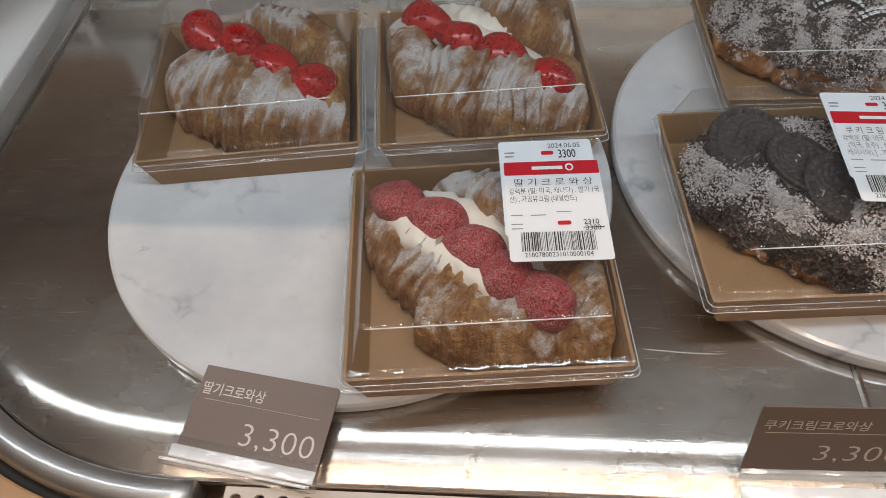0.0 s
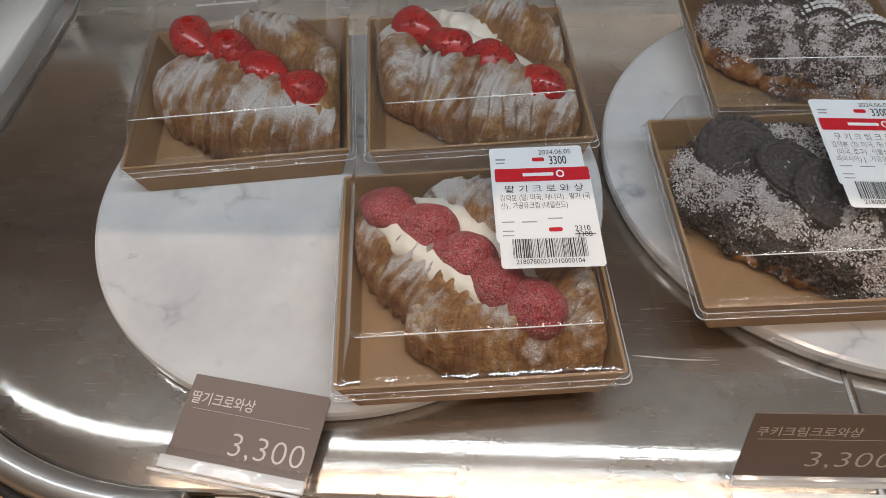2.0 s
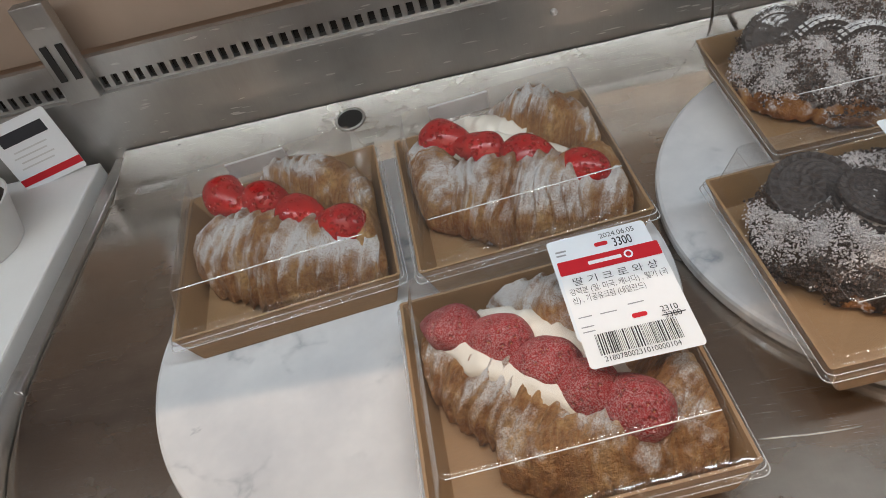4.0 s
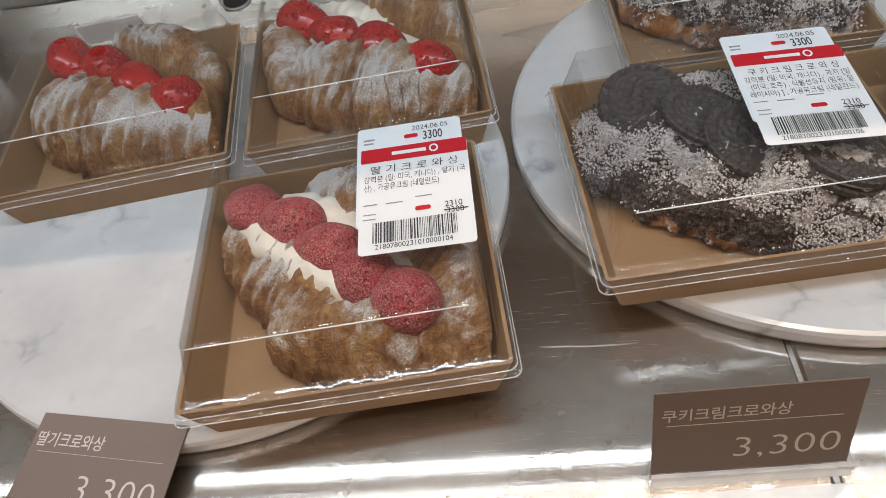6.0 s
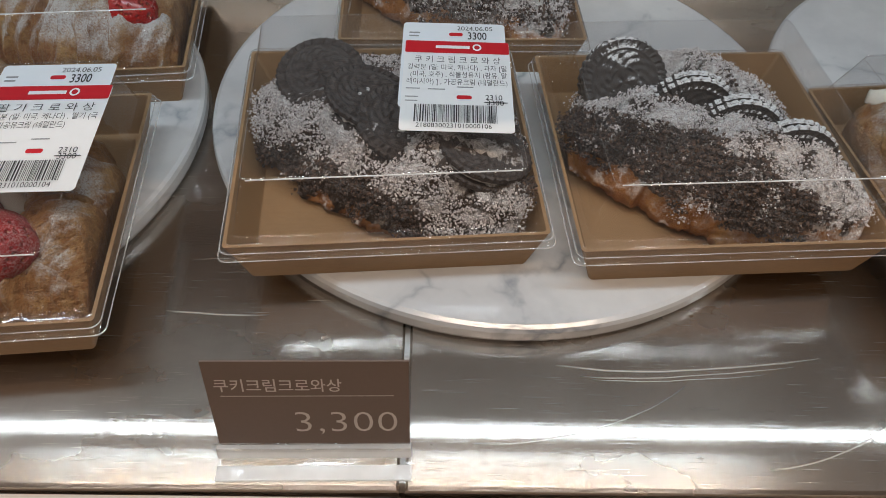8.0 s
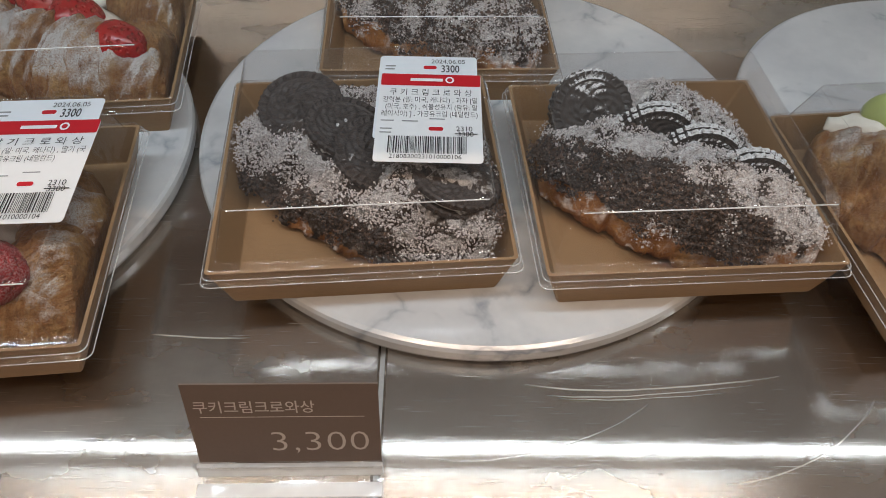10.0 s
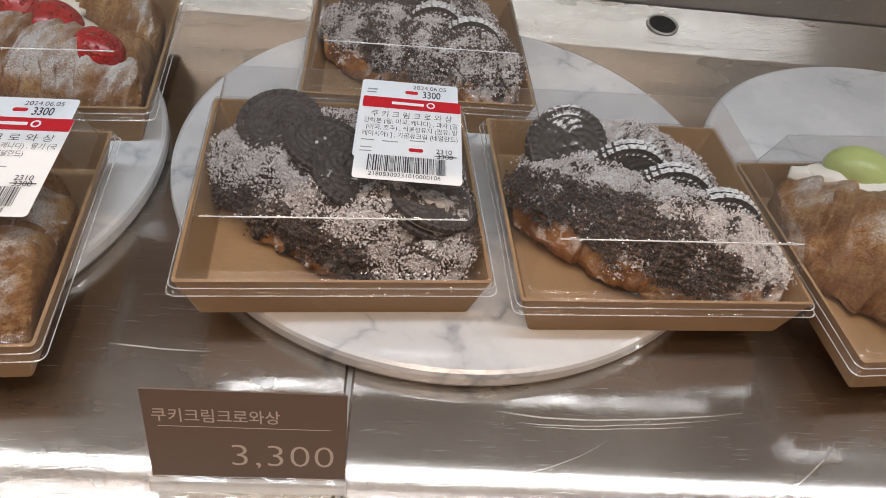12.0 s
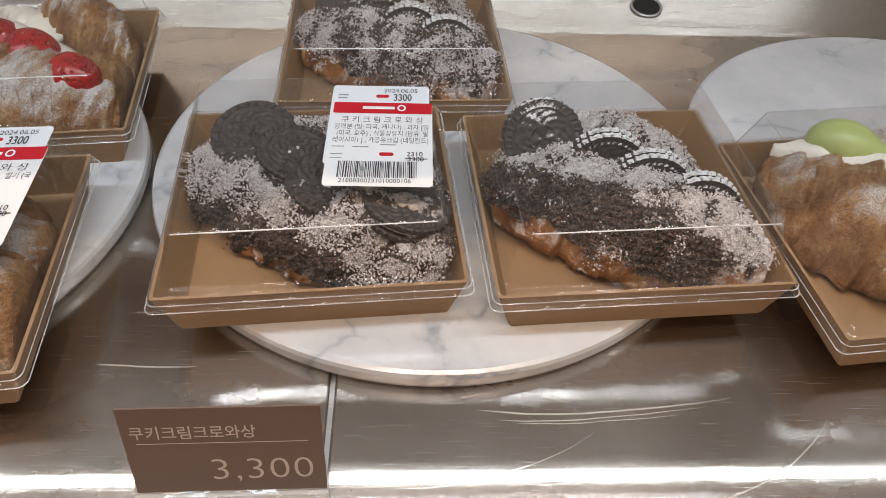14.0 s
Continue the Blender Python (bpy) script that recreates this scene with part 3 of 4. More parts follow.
tagged(part("floor_store", box(-4, -4, -0.95, 4, 4, -0.9), WALLPAINT), "plain store floor", "floor", kind="structure")
tagged(part("ceiling_store", box(-4, -4, 2.25, 4, 4, 2.3), WALLPAINT), "plain store ceiling", "ceiling", kind="structure")
for n, (a, b, c, d) in enumerate(((-4, -4.1, 4, -4), (-4, 4, 4, 4.1), (-4.1, -4, -4, 4), (4, -4, 4.1, 4))):
    tagged(part("wall_" + ("south", "north", "west", "east")[n], box(a, b, -0.95, c, d, 2.3), WALLPAINT), "plain store wall", "wall", kind="structure")


# ---- things ----
def marble_board(x, y, turn, r=0.165):
    t = 0.012
    prof = [(r - 0.004, 0.0), (r - 0.001, 0.0015), (r, 0.004), (r, t - 0.003), (r - 0.0009, t - 0.0009), (r - 0.003, t)]
    ob = part("marble_board", lathe(prof, 128), MARBLE, None, m=pose(x, y, 0, 0, 0, turn))
    tagged(ob, "round white grey-veined marble serving board on the steel shelf", "serving board", "marble boards in the case")
    return ob


marble_board(-0.2923, 0.1277, 20, 0.1655)
marble_board(0.0450, 0.1620, 130, 0.1690)
marble_board(0.3745, 0.152, 250)

RIM, TOPZ = 0.073, 0.0545  # half width of the tray's rim, height of the lid's top over the board


def pastry_box():
    """Kraft tray and clear lid, standing on z = 0."""
    thing = empty("pastry_box", Matrix())
    bx, by, w = 0.0645, 0.0697, 0.0016  # the side walls lean in more than the front and back
    R = 0.0018
    outer = [(bx, by, 0.0), (bx + 0.0005, by + 0.0002, 0.0008), (RIM - 0.0004, RIM - 0.0002, 0.0242), (RIM, RIM, 0.0250)]
    inner = [(RIM - w, RIM - w, 0.0250), (RIM - w - 0.0004, RIM - w - 0.0002, 0.0240), (bx - w + 0.0006, by - w + 0.0004, 0.0022), (bx - w, by - w, 0.0016)]
    rings = [[(x, y, z) for x, y in round_rect(hx, hy, R)] for hx, hy, z in outer + inner]
    part("tray", loft(rings, True, True), KRAFT, thing, "brown kraft card tray")
    L = 0.0045
    lid = [(RIM + 0.0030, 0.0186), (RIM + 0.0030, 0.0190), (RIM + 0.0022, 0.0194), (RIM + 0.0012, 0.0196), (RIM + 0.0009, 0.0201), (RIM + 0.0009, 0.0216), (RIM + 0.0013, 0.0220), (RIM + 0.0017, 0.0225), (RIM + 0.0013, 0.0230), (RIM + 0.0009, 0.0234), (RIM + 0.0008, 0.0255), (RIM + 0.0004, 0.0264), (RIM - 0.0006, 0.0268), (RIM - 0.0032, 0.0268), (RIM - 0.0042, 0.0271), (RIM - 0.0047, 0.0280)]
    slope = math.atan2(TOPZ - 0.030, RIM - 0.0047 - 0.0620)
    r = 0.0022
    top = 0.0620 - 0.0002
    for k in range(7):
        a = (math.pi / 2 - slope) + slope * k / 6
        lid.append((top - r + r * math.cos(a), TOPZ - r + r * math.sin(a)))
    lid += [(top - r - 0.001, TOPZ), (0.052, TOPZ - 0.0001)]
    rings = [[(x, y, z) for x, y in round_rect(h, h, L, 8)] for h, z in lid]
    lid_ob = part("lid", loft(rings, False, True), CLEAR, thing, "clear thermoformed plastic lid", True)
    lid_ob.visible_shadow = False
    # white strands along the lid's folds stand in for lamp highlights
    front = bmesh.new()
    ring = []
    for x, dz in ((-0.0585, 0.0), (-0.0560, 0.0001), (0.0560, 0.0001), (0.0585, 0.0)):
        ring.append([front.verts.new((x, -0.0615 + 0.00036 * math.cos(radians(60 * k)), TOPZ - 0.0003 + dz + 0.00036 * math.sin(radians(60 * k)))) for k in range(6)])
    for a, b in zip(ring, ring[1:]):
        for k in range(6):
            front.faces.new((a[k], a[(k + 1) % 6], b[(k + 1) % 6], b[k]))
    part("front_glint", front, GLINT, lid_ob, "white strand painted in as the highlight along the front fold", True).visible_shadow = False
    for name, h, z, r in (("lid_glint", 0.0614, TOPZ - 0.0004, 0.00014), ("lid_bead", RIM + 0.0017, 0.0225, 0.00026), ("lid_hem", RIM + 0.0030, 0.0188, 0.00030)):
        rings = [[(x, y, z + r * math.sin(a)) for x, y in round_rect(h + r * math.cos(a), h + r * math.cos(a), L, 8)] for a in [radians(60 * k) for k in range(7)]]
        part(name, loft(rings), FAINT_GLINT if name == "lid_glint" else EDGE_GLINT, lid_ob, "fold of the clear plastic with its highlight painted in white", True).visible_shadow = False
    return thing


BOXES = {
    "berry_back_left": (-0.372, 0.195, 8.0),
    "berry_back_right": (-0.2135, 0.2105, 6.3),
    "berry_front": (-0.2105, 0.0432, 5.6),
    "cookie_back": (0.0185, 0.251, 2.0),
    "cookie_front": (-0.0205, 0.0952, 4.6),
    "cookie_right": (0.139, 0.0956, 3.7),
    "grape": (0.291, 0.0735, 6.0),
}
LABELS = {
    "berry": "kraft pastry box with clear lid holding strawberry croissant",
    "cookie": "kraft pastry box with clear lid holding cookie croissant",
    "grape": "square kraft pastry box with clear lid holding a grape croissant",
}
BOARD = 0.0122
proto = pastry_box()
boxes = {}
for key, (x, y, turn) in BOXES.items():
    m = pose(x, y, BOARD, 0, 0, turn)
    thing = proto if not boxes else copy_thing(proto, m)
    thing.matrix_basis = m
    label = LABELS[key.split("_")[0]] + (", price stickers" if key in ("berry_front", "cookie_front") else "")
    tagged(thing, label, "pastry box", "pastry boxes in the case")
    boxes[key] = thing


def sticker(parent, m, title, lines, digits, old_turn):
    """Two price stickers, the newer one over the older, on the lid."""
    w, h = 0.0525, 0.0560
    e = 0.00012
    old = part("old_sticker", plate([(x + w / 2 - 0.0012, y + h / 2 + 0.0135) for x, y in round_rect(w / 2, h / 2, 0.002)], 0.0002, 0.0003), PAPER_BLUE, parent, "older white price sticker below", m=m @ pose(0, 0, 0, 0, 0, old_turn))

    def put(name, mesh, mat, x, y, host, z):
        mesh.transform(Matrix.Translation((x, y, z)))
        return part(name, mesh, mat, host)

    def bar(name, x0, y0, x1, y1, mat, host, z, r=0.0):
        hx, hy = (x1 - x0) / 2, (y1 - y0) / 2
        pts = round_rect(hx, hy, r or min(hx, hy) * 0.2, 3)
        return part(name, plate([(x + (x0 + x1) / 2, y + (y0 + y1) / 2) for x, y in pts], z - e / 2, z), mat, host)

    top = 0.0695 - 0.0012
    put("date", writing("2024.06.05", 0.0042), INK, 0.0265, top - 0.0040, old, 0.0005)
    put("price", writing("3300", 0.0074, squeeze=0.68, thin=-0.00008), INK, 0.0318, top - 0.0104, old, 0.0005)
    bar("price_tag", 0.0225, top - 0.0082, 0.0295, top - 0.0058, RED, old, 0.00045, 0.001)
    bar("small_print", 0.002, top - 0.0068, 0.0075, top - 0.0058, GREY_INK, old, 0.00045)
    bar("small_print", 0.002, top - 0.0090, 0.0070, top - 0.0081, GREY_INK, old, 0.00045)

    s = part("price_sticker", plate([(x + w / 2, y + h / 2) for x, y in round_rect(w / 2, h / 2, 0.002)], 0.0005, 0.0006), PAPER, parent, "white price sticker with a red band", m=m)
    z = 0.00085
    bar("red_band", 0.0002, h - 0.0082, w - 0.0002, h - 0.0002, RED, s, z, 0.0008)
    bar("logo_bar", 0.0155, h - 0.0053, 0.0325, h - 0.0033, PAPER, s, z + 0.0002)
    ring = bmesh.new()
    for cx, cy in ((0.0362, h - 0.0042),):
        outer = [(cx + 0.0023 * math.cos(a), cy + 0.0023 * math.sin(a)) for a in [2 * math.pi * k / 20 for k in range(20)]]
        inner = [(cx + 0.0014 * math.cos(a), cy + 0.0014 * math.sin(a)) for a in [2 * math.pi * k / 20 for k in range(20)]]
        vo, vi = [ring.verts.new((*p, z + 0.0002)) for p in outer], [ring.verts.new((*p, z + 0.0002)) for p in inner]
        for k in range(20):
            ring.faces.new((vo[k], vo[(k + 1) % 20], vi[(k + 1) % 20], vi[k]))
    part("logo_ring", ring, PAPER, s)
    def fitted(name, text, size, x0, x1, y):
        mesh = writing(text, size, thin=0.00003)
        left, right = min(v.co.x for v in mesh.vertices), max(v.co.x for v in mesh.vertices)
        mesh.transform(Matrix.Diagonal(((x1 - x0) / (right - left), 1, 1, 1)) @ Matrix.Translation((-left, 0, 0)))
        put(name, mesh, INK, x0, y, s, z)

    fitted("title", title, 0.0050, 0.0052, w - 0.0048, h - 0.0146)
    for k, (x0, x1, line) in enumerate(lines):
        fitted("ingredient_line", line, 0.0042, x0 * w, x1 * w, h - 0.0194 - 0.0046 * k)
    for x0, y0, x1 in ((0.002, 0.0242, 0.0085), (0.0125, 0.0240, 0.0205), (0.0262, 0.0256, 0.0340), (0.002, 0.0192, 0.0080), (0.002, 0.0168, 0.0078)):
        bar("small_print", x0, y0, x1, y0 + 0.0005, GREY_INK, s, z)
    bar("price_tag", 0.0260, 0.0186, 0.0332, 0.0208, RED, s, z, 0.001)
    put("new_price", writing("2310", 0.0041), INK, 0.0395, 0.0186, s, z)
    put("old_price", writing("3300", 0.0041), INK, 0.0400, 0.0154, s, z)
    bar("strike_line", 0.0390, 0.0166, 0.0500, 0.0170, INK, s, z + 0.0002)
    rng = random.Random(digits)
    x = 0.0065
    while x < 0.0445:
        wide = rng.choice((0.00022, 0.00022, 0.00044, 0.00066))
        bar("barcode_bar", x, 0.0050, x + wide, 0.0150, INK, s, z)
        x += wide + rng.choice((0.00026, 0.00045, 0.0006))
    put("barcode_digits", writing(digits, 0.0034, spacing=1.02), INK, 0.0075, 0.0020, s, z)
    return s


def on_lid(key, x, y, turn):
    """The pose on a box's lid of a sticker whose lower left corner lies at that place of the world."""
    return boxes[key].matrix_basis.inverted() @ pose(x, y, BOARD + TOPZ, 0, 0, turn) @ Matrix.Diagonal((1, 1.24, 1, 1))


sticker(boxes["berry_front"], on_lid("berry_front", -0.1940, 0.0175, 3.5), "딸 기 크 로 와 상", [(0.04, 0.96, "강력분 (밀: 미국, 캐나다) , 딸기 (국"), (0.04, 0.72, "산) , 가공유크림 (네덜란드)")], "21807800231010000104", 0.6)
sticker(boxes["cookie_front"], on_lid("cookie_front", -0.0115, 0.0620, -0.8), "쿠 키 크 림 크 로 와 상", [(0.04, 0.96, "강력분 (밀: 미국, 캐나다) , 과자 [밀"), (0.07, 0.96, "(미국, 호주) , 식물성유지 (팜유: 말"), (0.04, 0.96, "레이시아) ] , 가공유크림 (네덜란드)")], "21808300231010000106", 0.3)
for key, x in (("berry_back_left", -0.012), ("berry_back_right", -0.020)):
    part("seal_sticker", box(x - 0.022, -0.0008, -0.009, x + 0.022, 0.0008, 0.009), SEAL, boxes[key], "pale translucent sticker on the back of the lid", m=pose(0, 0.0668, 0.0420, 20))


# ---- pastries ----
def bread(p0, p1, side, rw, rh, zc, seed, shells=9, bow=0.012, lean=0.0, rough=0.0, ends=(0.03, 0.97), power=0.55):
    """A swept, tapered half of a croissant with overlapping layers; side: the way its bow bulges."""
    rng = random.Random(seed)
    off = rng.random() * 50
    bm = bmesh.new()
    uvs = bm.loops.layers.uv.new("UVMap")
    a, b = Vector((*p0, 0)), Vector((*p1, 0))
    axis = (b - a).normalized()
    across = Vector((-axis.y, axis.x, 0)) * side
    N, M = 150, 56
    rows = []
    for i in range(N + 1):
        s = i / N
        taper = max(0.10, math.sin(math.pi * (ends[0] + (ends[1] - ends[0]) * s))) ** power
        c = a.lerp(b, s) + across * (bow * math.sin(math.pi * s))
        row = []
        for j in range(M):
            th = 2 * math.pi * j / M
            ph = s * shells + 0.35 * math.cos(th) + 1.0 * noise.noise((s * 4 + off, math.cos(th), math.sin(th)))
            saw = (ph % 1.0) if s < 0.5 else 1 - (ph % 1.0)
            step = min(1.0, saw * 1.15)
            step = step * step * (3 - 2 * step) if saw < 0.9 else max(0.0, (1 - saw) * 10)
            grain = 0.007 * math.sin(ph * 2 * math.pi * 4 + 3 * noise.noise((s * 14, th * 1.5, off))) + 0.03 * noise.noise((s * 30, th * 1.3, off + 7))
            grain *= 0.4 if rough > 0.002 else 1.0
            lump = 0.13 * noise.noise((c.x * 45 + off, c.y * 45, th * 0.9)) + 0.04 * noise.noise((c.x * 150 + off, th * 4, 0))
            k = taper * (0.92 + 0.105 * step + grain + lump)
            v = c + across * (math.cos(th) * rw * k) + Vector((0, 0, zc + math.sin(th) * rh * k + lean * math.cos(th) * rw * k))
            if rough:
                v += (v - c - Vector((0, 0, zc))).normalized() * (rough * (noise.noise(v * 170) + 0.6 * noise.noise(v * 420)))
            v.z = max(v.z, 0.0022 + 0.0006 * (1 + math.sin(i * 0.7)))
            wall = 0.0665 - max(0.0, v.z - 0.024) * 0.20
            side_wall = wall - 0.0045 * max(0.0, 1.0 - v.z / 0.022)
            v.x = max(-side_wall, min(side_wall, v.x))
            v.y = max(-wall, min(wall, v.y))
            row.append(bm.verts.new(v))
        rows.append(row)
    for i in range(N):
        for j in range(M):
            f = bm.faces.new((rows[i][j], rows[i + 1][j], rows[i + 1][(j + 1) % M], rows[i][(j + 1) % M]))
            for loop, (u, v) in zip(f.loops, ((i, j), (i + 1, j), (i + 1, j + 1), (i, j + 1))):
                loop[uvs].uv = (u / N, v / M)
    bm.faces.new(rows[0])
    bm.faces.new(rows[-1][::-1])
    bmesh.ops.recalc_face_normals(bm, faces=bm.faces)
    return bm


def blob_strip(points, radius, seed, flat=0.7):
    """Piped cream: a soft uneven strand through points."""
    bm = bmesh.new()
    N, M = 48, 18
    rows = []
    for i in range(N + 1):
        s = i / N * (len(points) - 1)
        k = min(int(s), len(points) - 2)
        c = Vector(points[k]).lerp(Vector(points[k + 1]), s - k)
        d = (Vector(points[k + 1]) - Vector(points[k])).normalized()
        n = Vector((-d.y, d.x, 0))
        end = max(0.15, math.sin(math.pi * (0.04 + 0.92 * i / N))) ** 0.5
        row = []
        for j in range(M):
            th = 2 * math.pi * j / M
            r = radius * end * (1 + 0.35 * noise.noise((i * 0.22 + seed, math.cos(th) * 1.2, math.sin(th) * 1.2)))
            row.append(bm.verts.new(c + n * (r * math.cos(th)) + Vector((0, 0, r * flat * math.sin(th)))))
        rows.append(row)
    for i in range(N):
        for j in range(M):
            bm.faces.new((rows[i][j], rows[i + 1][j], rows[i + 1][(j + 1) % M], rows[i][(j + 1) % M]))
    bm.faces.new(rows[0])
    bm.faces.new(rows[-1][::-1])
    bmesh.ops.recalc_face_normals(bm, faces=bm.faces)
    return bm


def berry(length, width, seed):
    """A plump strawberry lying along x, its tip at +x."""
    bm = bmesh.new()
    N, M = 30, 28
    rows = []
    for i in range(1, 2 * N):
        s = i / (2 * N)
        r = width / 2 * (math.sin(math.pi * s ** 0.80) ** 0.72) * (1.02 - 0.25 * s)
        row = []
        for j in range(M):
            th = 2 * math.pi * j / M
            k = 1 + 0.10 * noise.noise((s * 3 + seed, math.cos(th), math.sin(th)))
            row.append(bm.verts.new(((s - 0.45) * length, r * k * math.cos(th), r * k * math.sin(th) * 0.92)))
        rows.append(row)
    for a, b in zip(rows, rows[1:]):
        for j in range(M):
            bm.faces.new((a[j], b[j], b[(j + 1) % M], a[(j + 1) % M]))
    bm.faces.new(rows[0])
    bm.faces.new(rows[-1][::-1])
    bmesh.ops.recalc_face_normals(bm, faces=bm.faces)
    return bm


def berry_croissant(key, berries, lobes, mats, berry_mat, sizes, seed, berry_z, cream, label):
    """lobes: (name, start, end, options) of each swept piece of dough; cream: (points, radius) of each piped strand."""
    thing = empty("strawberry_croissant", boxes[key].matrix_basis @ Matrix.Translation((0, 0, 0.0020)))
    tagged(thing, label, "croissant", "croissants in the boxes")
    for k, (name, start, end, options) in enumerate(lobes):
        part(name, bread(start, end, seed=seed + 3 * k, rough=0.0011, **options), mats[min(k, len(mats) - 1)], thing, "golden layered " + name.replace("_", " "), True)
    for k, (points, radius) in enumerate(cream):
        part("cream", blob_strip(points, radius, seed + 2 * k), CREAM, thing, "ivory whipped cream", True)
    d = Vector(berries[-1]) - Vector(berries[0])
    rng = random.Random(seed)
    for k, (x, y) in enumerate(berries):
        turn = (180 if k % 2 or len(berries) > 4 else 0) + math.degrees(math.atan2(d.y, d.x)) + rng.uniform(-25, 25)
        length, width = sizes[k % len(sizes)]
        part("strawberry", berry(length, width, seed + k), berry_mat, thing, "", True, pose(x, y, berry_z + rng.uniform(-0.001, 0.002), rng.uniform(-20, 20), rng.uniform(-6, 14), turn))
    return thing


berry_croissant("berry_front", [(-0.045, 0.034), (-0.023, 0.017), (-0.003, -0.004), (0.011, -0.021), (0.030, -0.037)],
    (("front_half", (-0.060, 0.050), (0.034, -0.054), dict(side=-1, rw=0.031, rh=0.034, zc=0.007, bow=0.004, shells=13, power=0.42)),
     ("rear_half", (-0.022, 0.062), (0.066, -0.020), dict(side=1, rw=0.028, rh=0.036, zc=0.008, bow=0.006, shells=8)),
     ("front_flap", (-0.036, -0.030), (0.066, -0.052), dict(side=-1, rw=0.023, rh=0.031, zc=0.006, bow=0.004, shells=6, ends=(0.08, 0.95), power=0.45)),
     ("end_flap", (0.030, 0.004), (0.066, -0.056), dict(side=1, rw=0.021, rh=0.034, zc=0.006, bow=0.004, shells=5, power=0.45))),
    (PASTRY_LIGHT, PASTRY_LIGHT, PASTRY_FAINT, PASTRY_FAINT), BERRY_DUSTED, ((0.040, 0.031), (0.044, 0.034), (0.042, 0.034), (0.040, 0.033), (0.046, 0.034)), 5, 0.0330,
    (([(-0.056, 0.038, 0.024), (-0.042, 0.021, 0.032), (-0.028, 0.004, 0.033), (-0.011, -0.012, 0.033), (0.004, -0.028, 0.032), (0.017, -0.041, 0.028)], 0.0105),
     ([(-0.030, 0.044, 0.028), (-0.008, 0.026, 0.030), (0.012, 0.004, 0.030), (0.034, -0.018, 0.028)], 0.0115)),
    "layered croissant filled with cream and sugar-dusted strawberries in a box")
berry_croissant("berry_back_left", [(-0.036, 0.039), (-0.008, 0.022), (0.018, -0.006), (0.044, -0.028)],
    (("front_half", (-0.062, 0.024), (0.068, -0.046), dict(side=-1, rw=0.036, rh=0.040, zc=0.008, bow=0.008, shells=13, ends=(0.06, 0.90), power=0.45)),
     ("rear_half", (-0.014, 0.062), (0.066, 0.004), dict(side=1, rw=0.025, rh=0.043, zc=0.010, bow=0.002, shells=9, power=0.42)),
     ("end_flap", (0.036, 0.000), (0.068, -0.056), dict(side=1, rw=0.023, rh=0.036, zc=0.006, bow=0.002, shells=4, power=0.45))),
    (PASTRY_HEAVY, PASTRY_LIGHT, PASTRY_BARE), BERRY, ((0.046, 0.033), (0.046, 0.033), (0.046, 0.032), (0.042, 0.034)), 21, 0.0375,
    (([(-0.046, 0.036, 0.026), (-0.020, 0.024, 0.033), (0.008, 0.003, 0.034), (0.034, -0.022, 0.033), (0.056, -0.042, 0.028)], 0.0125),),
    "sugar-dusted croissant with cream and glossy red strawberries in a box")
berry_croissant("berry_back_right", [(-0.036, 0.035), (-0.014, 0.013), (0.014, -0.010), (0.040, -0.034)],
    (("front_half", (-0.046, 0.008), (0.066, -0.050), dict(side=-1, rw=0.035, rh=0.040, zc=0.008, bow=0.006, shells=12, ends=(0.08, 0.92), power=0.42)),
     ("rear_half", (-0.002, 0.064), (0.066, 0.006), dict(side=1, rw=0.025, rh=0.043, zc=0.010, bow=0.002, shells=9, power=0.42)),
     ("side_flap", (-0.056, 0.058), (-0.040, -0.024), dict(side=-1, rw=0.022, rh=0.036, zc=0.008, bow=0.002, shells=6, power=0.45)),
     ("end_flap", (0.038, 0.000), (0.068, -0.056), dict(side=1, rw=0.023, rh=0.036, zc=0.006, bow=0.002, shells=4, power=0.45))),
    (PASTRY_HEAVY, PASTRY_LIGHT, PASTRY_LIGHT, PASTRY_BARE), BERRY, ((0.046, 0.034), (0.044, 0.030), (0.046, 0.034), (0.045, 0.032)), 33, 0.0360,
    (([(-0.044, 0.044, 0.026), (-0.022, 0.026, 0.034), (0.006, 0.003, 0.035), (0.030, -0.018, 0.033), (0.054, -0.044, 0.027)], 0.0140),
     ([(-0.030, 0.060, 0.030), (-0.004, 0.040, 0.034), (0.022, 0.018, 0.032)], 0.0110)),
    "sugar-dusted croissant with cream and large red strawberries in a box")


def wafer(z0, z1, r=0.0232, relief=0.0008):
    """A cocoa wafer with a notched edge and raised rings on top."""
    n = 96
    rings = []

    def ring(rad, z, notch):
        rings.append([((rad + notch * (0.5 + 0.5 * math.cos(24 * 2 * math.pi * k / n * 1.5))) * math.cos(2 * math.pi * k / n), (rad + notch * (0.5 + 0.5 * math.cos(36 * 2 * math.pi * k / n))) * math.sin(2 * math.pi * k / n), z) for k in range(n)])

    ring(r - 0.0012, z0, 0.0)
    ring(r - 0.0010, z0 + 0.0006, 0.0011)
    ring(r - 0.0010, z1 - 0.0008, 0.0011)
    ring(r - 0.0016, z1, 0.0004)
    for step in range(1, 17):
        rad = (r - 0.0020) * (1 - step / 17)
        row = []
        for k in range(n):
            th = 2 * math.pi * k / n
            p = rad / r
            if p > 0.78:
                h = 0.5 + 0.5 * math.cos(36 * th)
            elif p > 0.70 or 0.30 < p < 0.36:
                h = 1.0
            elif p > 0.36:
                h = 0.5 + 0.5 * math.sin(12 * th + 9 * p) * math.cos(24 * p)
            else:
                h = 0.4 + 0.6 * math.cos(4 * th)
            row.append((rad * math.cos(th), rad * math.sin(th), z1 - relief + relief * h))
        rings.append(row)
    return loft(rings, True, True)


